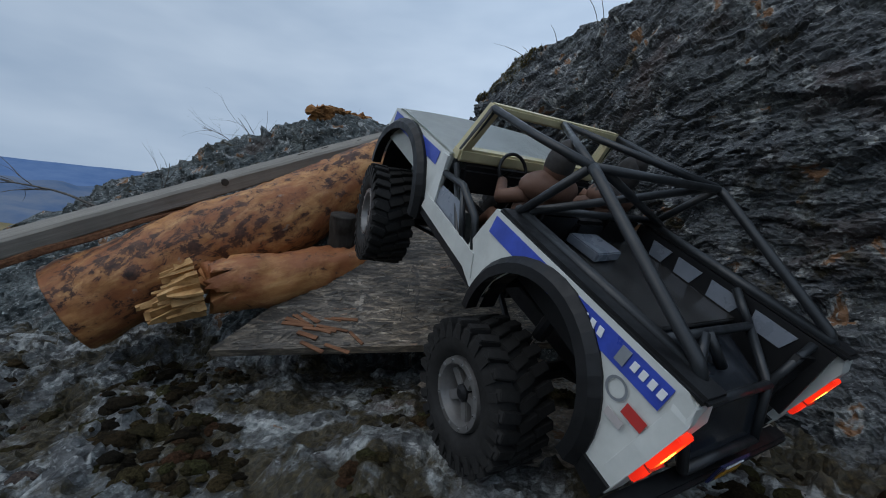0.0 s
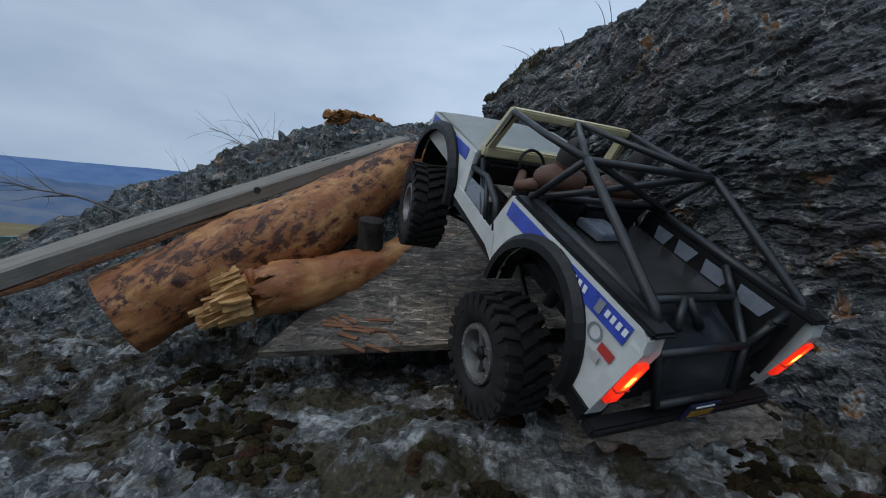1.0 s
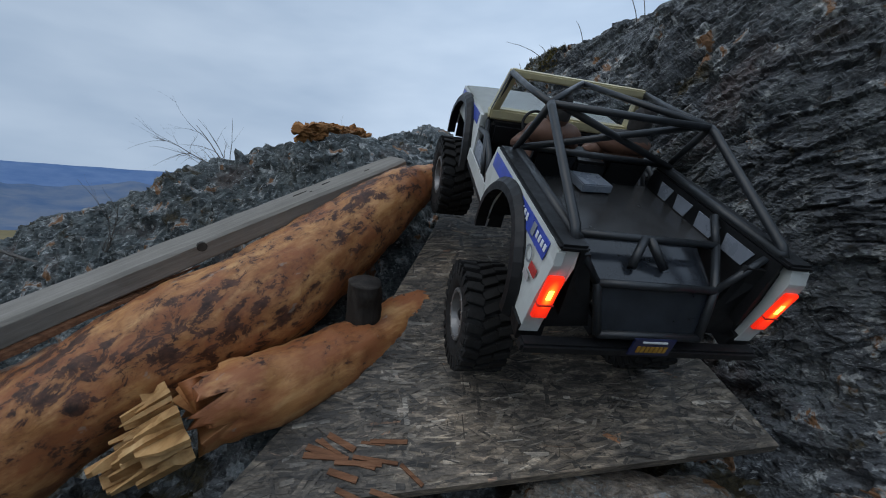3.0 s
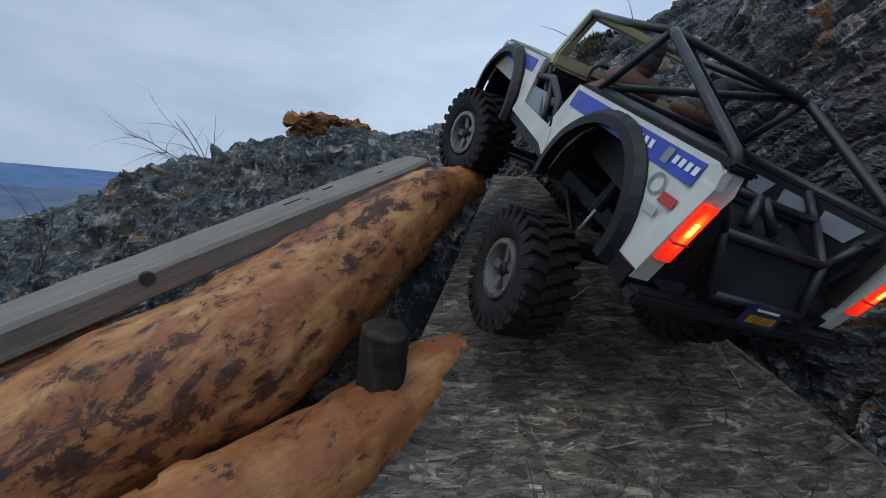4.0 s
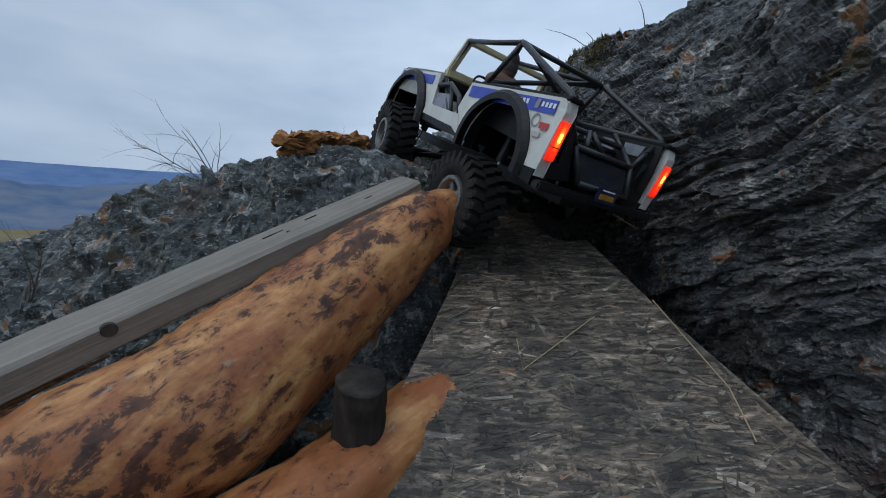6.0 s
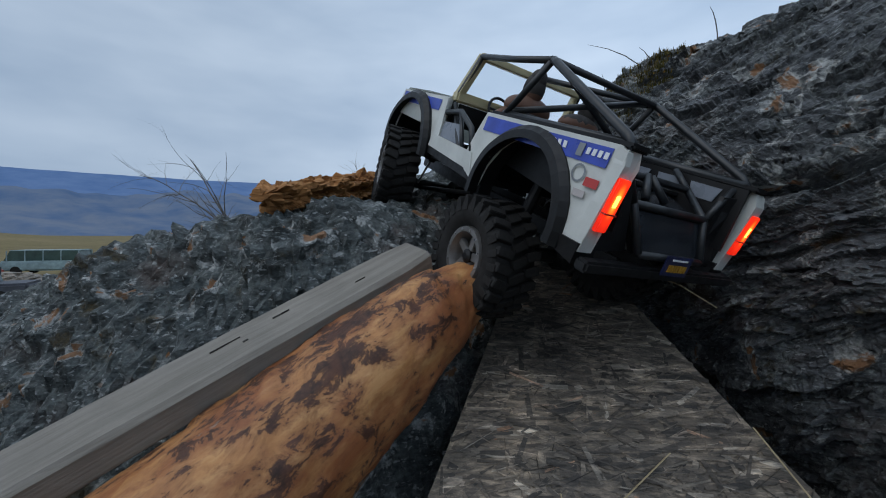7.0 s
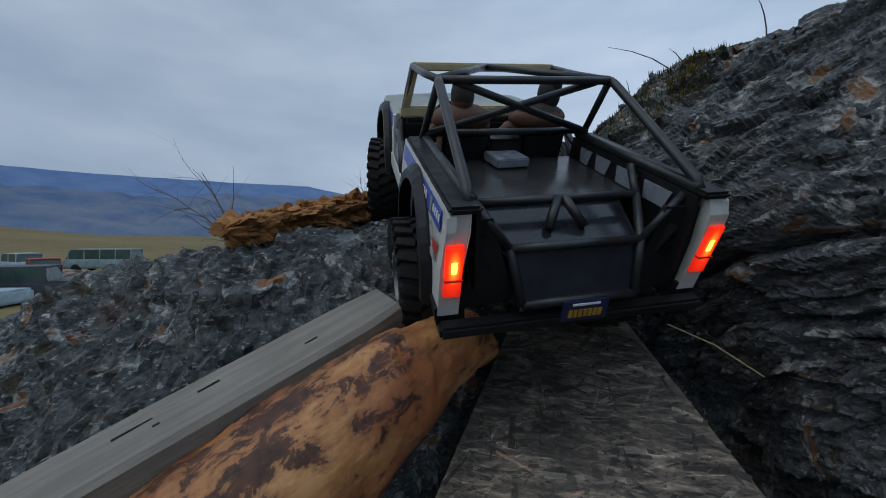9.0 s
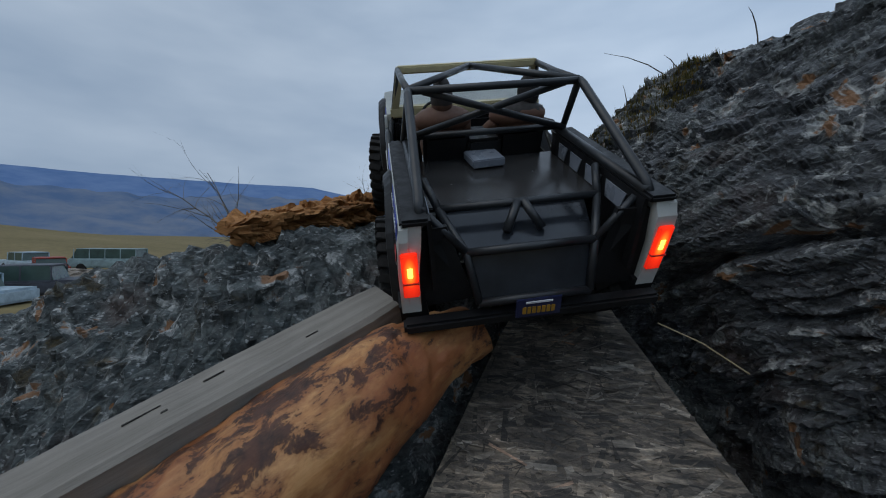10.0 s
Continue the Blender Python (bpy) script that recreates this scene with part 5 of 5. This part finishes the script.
def crest_moss():
    """Short olive moss and grass fringe along the wall's crest."""
    rng = random.Random(31)
    v, f = [], []
    wall = bpy.data.objects["rock_wall"].data
    tops = [p.co.copy() for p in wall.vertices if p.co.z > 0.80 and 0.10 < p.co.x < 0.285 and 1.04 < p.co.y < 1.28]
    for k in range(9000):
        c = rng.choice(tops)
        if rng.random() > 0.25 + 0.75 * (noise.noise(c * 14) > 0.0):
            continue
        h, a = rng.uniform(0.002, 0.007), rng.uniform(0, 6.283)
        d = Vector((math.cos(a), math.sin(a), 0)) * 0.0011
        tip = c + Vector((rng.uniform(-0.5, 0.5) * h, rng.uniform(-0.5, 0.5) * h, h))
        b = len(v)
        v += [c - d - Vector((0, 0, 0.004)), c + d - Vector((0, 0, 0.004)), tip]
        f.append((b, b + 1, b + 2))
    tagged(put("moss", v, f, MOSS), "olive and ochre moss fringe on the rock's crest", "moss", kind="stuff")


MOSS, mn, ml, mb = shader("crest_moss", 0.9, 0, spec=0.1)
mg = mn.new("ShaderNodeNewGeometry")
ml.new(ramp(mn, ml, mg.outputs["Random Per Island"], [(0.0, (0.02, 0.02, 0.006)), (0.5, (0.075, 0.066, 0.02)), (0.85, (0.15, 0.12, 0.04)), (1.0, (0.21, 0.12, 0.03))]), mb.inputs["Base Color"])
crest_moss()


def ledge_moss():
    """Dark lumpy moss cushions, clustered over the near ledge."""
    rng = random.Random(57)
    rock = bpy.data.objects["rock_outcrop"].data
    spots = [p.co.copy() for p in rock.vertices if -0.95 < p.co.x < 0.5 and 0.08 < p.co.y < 0.6]
    v, f = [], []
    sides, rows = 10, 5
    for k in range(6500):
        c = rng.choice(spots)
        if noise.noise(c * 7 + Vector((3, 1, 0))) + 0.6 * noise.noise(c * 19) < 0.17:
            continue
        r = 0.003 + 0.010 * rng.random() ** 2.2
        flat = rng.uniform(0.4, 0.75)
        ex, turn = rng.uniform(0.7, 1.3), rng.uniform(0, 6.283)
        b = len(v)
        for i in range(rows):
            t = i / (rows - 1) * 1.75
            for j in range(sides):
                a = j / sides * 6.283
                d = Vector((math.cos(a) * math.sin(t) * ex, math.sin(a) * math.sin(t) / ex, math.cos(t) * flat))
                d = Matrix.Rotation(turn, 3, "Z") @ d
                lump = 1 + 0.4 * noise.noise(d * 2.2 + c * 90) + 0.22 * noise.noise(d * 6 + c * 50)
                v.append(c + d * r * lump - Vector((0, 0, 0.18 * r)))
        for i in range(rows - 1):
            for j in range(sides):
                f.append((b + i * sides + j, b + (i + 1) * sides + j, b + (i + 1) * sides + (j + 1) % sides, b + i * sides + (j + 1) % sides))
    tagged(put("moss_cushions", v, f, CUSHION), "dark brown and olive moss cushions on the grey ledge", "moss", kind="stuff")


CUSHION, cn, cl, cb = shader("moss_cushion", 0.95, 0, spec=0.1)
cg = cn.new("ShaderNodeNewGeometry")
ctone = ramp(cn, cl, cg.outputs["Random Per Island"], [(0.0, (0.010, 0.008, 0.005)), (0.45, (0.030, 0.021, 0.010)), (0.75, (0.042, 0.040, 0.016)), (0.93, (0.060, 0.028, 0.016)), (1.0, (0.12, 0.125, 0.12))])
cfine = grain(cn, cl, coords(cn, cl), 420, 5, 0.7)
cl.new(blend(cn, cl, 0.9, ctone, ramp(cn, cl, cfine, [(0.3, (0.15, 0.15, 0.15)), (0.7, (2.2, 2.2, 2.2))]), "MULTIPLY"), cb.inputs["Base Color"])
relief(cn, cl, cb, cfine, 1.0, 0.006)
ledge_moss()


# ---- old vehicles in the field ----
def vehicle(name, place, heading, size, body_mat, label, kind):
    L, W, H = size
    base = new(name)
    base.matrix_world = pose(place[0], place[1], place[2], 0, 0, heading)
    tagged(base, label, "vehicle")
    bm = bmesh.new()
    box(bm, (0, 0, 0.30 * H + 0.12), (L, W, 0.42 * H), bevel=0.10)
    part("body", bm, body_mat, base)
    c0, c1 = (-0.44 * L, 0.40 * L) if kind == "wagon" else (-0.22 * L, 0.22 * L)
    bm = bmesh.new()
    lo = 0.52 * H + 0.08
    q = [(c0, lo), (c1 + 0.30, lo), (c1 - 0.12, H), (c0 + 0.16, H)]
    slab(bm, [(x, -W * 0.44, z) for x, z in q], (0, W * 0.88, 0))
    cab = part("cab", bm, CAR_GLASS, base)
    bm = bmesh.new()
    box(bm, ((c0 + c1) / 2, 0, H), (c1 - c0 - 0.1, W * 0.86, 0.07), bevel=0.03)
    part("roof", bm, body_mat, base)
    n = 5 if kind == "wagon" else 3
    for k in range(n):
        for s in (-1, 1):
            bm = bmesh.new()
            x = c0 + 0.1 + (c1 - c0) * k / (n - 1)
            tube(bm, [(x, s * W * 0.445, lo), (x - 0.02, s * W * 0.435, H)], 0.035, 6)
            part("pillar", bm, body_mat, cab)
    for x in (-0.31 * L, 0.31 * L):
        for s in (-1, 1):
            bm = bmesh.new()
            tube(bm, [(x, s * W * 0.42, 0.30), (x, s * W * 0.51, 0.30)], 0.32, 18)
            part("wheel", bm, RUBBER, base)
    return base


CAR_GLASS = plain("old_car_glass", (0.05, 0.085, 0.075), 0.2, scale=2)
PAINT_TEAL = plain("faded_teal_paint", (0.24, 0.33, 0.34), 0.55, wear=0.3, scale=3)
PAINT_RED = plain("faded_red_paint", (0.30, 0.05, 0.03), 0.6, wear=0.35, scale=3)
PAINT_DARK = plain("faded_dark_paint", (0.055, 0.06, 0.075), 0.55, wear=0.35, scale=3)
PAINT_PALE = plain("faded_pale_blue_paint", (0.33, 0.42, 0.48), 0.55, wear=0.3, scale=3)
GZ = -2.2
vehicle("old_car", (-32.5, 27.5, GZ), 200, (5.2, 1.9, 1.75), PAINT_TEAL, "faded teal old estate car parked in dry grass", "wagon")
vehicle("old_car", (-33.2, 23.6, GZ), 150, (4.4, 1.8, 1.2), PAINT_RED, "faded red old car wreck in dry grass", "sedan")
vehicle("old_car", (-37.5, 25.2, GZ), 170, (4.6, 1.8, 1.45), PAINT_PALE, "pale blue old car wreck in dry grass", "sedan")
vehicle("old_car", (-21.2, 14.6, GZ), 215, (4.6, 1.8, 1.5), PAINT_DARK, "dark old pickup parked beyond the rock", "sedan")
vehicle("old_car", (-21.0, 12.0, GZ), 195, (4.6, 1.8, 1.3), PAINT_PALE, "pale blue old car parked beyond the rock", "sedan")
stone("boulder", (-25.5, 19.6, GZ + 0.25), (1.5, 1.0, 0.55), 23, ROCK_FLAT, "pale boulder heap in the dry field")
stone("boulder", (-23.0, 19.8, GZ + 0.15), (1.1, 0.8, 0.4), 29, ROCK_FLAT, "pale boulder heap in the dry field")


def along_grain(ob, direction):
    """Turns the object's own y axis to the grain, leaving the mesh where it is."""
    d = Vector(direction).normalized()
    x = d.cross(Vector((0, 0, 1))).normalized()
    m = Matrix((x, d, x.cross(d))).transposed().to_4x4()
    m.translation = Vector(ob.bound_box[0]).lerp(Vector(ob.bound_box[6]), 0.5)
    ob.data.transform(m.inverted())
    ob.matrix_world = m
    for c in ob.children:
        c.matrix_parent_inverse = m.inverted()


along_grain(big_log, (0.42, 0.406, 0.349))
along_grain(small_log, (0.24, 0.27, 0.085))
along_grain(beam, (1.0048, 1, 0.5979))


# ---- what moves ----
# wheel heights under the body: seconds, rear left, rear right, front left, front right
TRAVEL = [
    (0.0, 0.041, 0.050, 0.056, 0.050), (1.0, 0.034, 0.038, 0.054, 0.044), (1.5, 0.022, 0.026, 0.052, 0.040), (2.0, 0.009, 0.013, 0.050, 0.040),
    (2.5, 0.006, 0.019, 0.050, 0.041), (3.0, 0.006, 0.017, 0.051, 0.040), (3.2, 0.007, 0.022, 0.052, 0.042), (4.4, 0.014, 0.060, 0.054, 0.060),
    (5.0, 0.028, 0.064, 0.057, 0.064), (6.5, 0.034, 0.066, 0.063, 0.064), (7.0, 0.040, 0.064, 0.065, 0.064), (7.5, 0.048, 0.055, 0.066, 0.062),
    (8.0, 0.053, 0.048, 0.066, 0.060), (10.0, 0.056, 0.046, 0.066, 0.058),
]
# how the front wheels are turned: seconds, degrees
STEER = [(0.0, -10.0), (2.5, -8.0), (3.2, 4.0), (4.3, 20.0), (5.2, 18.0), (6.3, -16.0), (7.5, -16.0), (8.5, -12.0), (10.0, -8.0)]


def between(rows, t):
    for a, b in zip(rows, rows[1:]):
        if t <= b[0]:
            w = (t - a[0]) / (b[0] - a[0])
            return [p * (1 - w) + q * w for p, q in zip(a[1:], b[1:])]
    return list(rows[-1][1:])


def motions():
    walk(truck, [(r[0], pose(*r[1:])) for r in TRUCK_ROWS])
    roll, last, rows = 0.0, Vector(between(TRUCK_ROWS, 0)[:3]), []
    for k in range(41):
        t = k * 0.25
        p = Vector(between(TRUCK_ROWS, t)[:3])
        go = (p - last).length
        if (p - last).y < -0.004:
            go = -go
        roll += go / (0.0560 * K)
        last = p
        rows.append((t, roll, between(TRAVEL, t), between(STEER, t)[0]))
    for j, (key, sgn, y, x) in enumerate((("rl", -1, AXLE_R, HUB_R), ("rr", 1, AXLE_R, HUB_R), ("fl", -1, AXLE_F, HUB_F), ("fr", 1, AXLE_F, HUB_F))):
        front = 0.0 if key[0] == "r" else 1.0
        walk(wheels[key], [(t, Matrix.Translation(T(sgn * x, y, h[j])) @ pose(0, 0, 0, 0, 0, turn * front) @ Matrix.Rotation(-a, 4, "X")) for t, a, h, turn in rows])


motions()
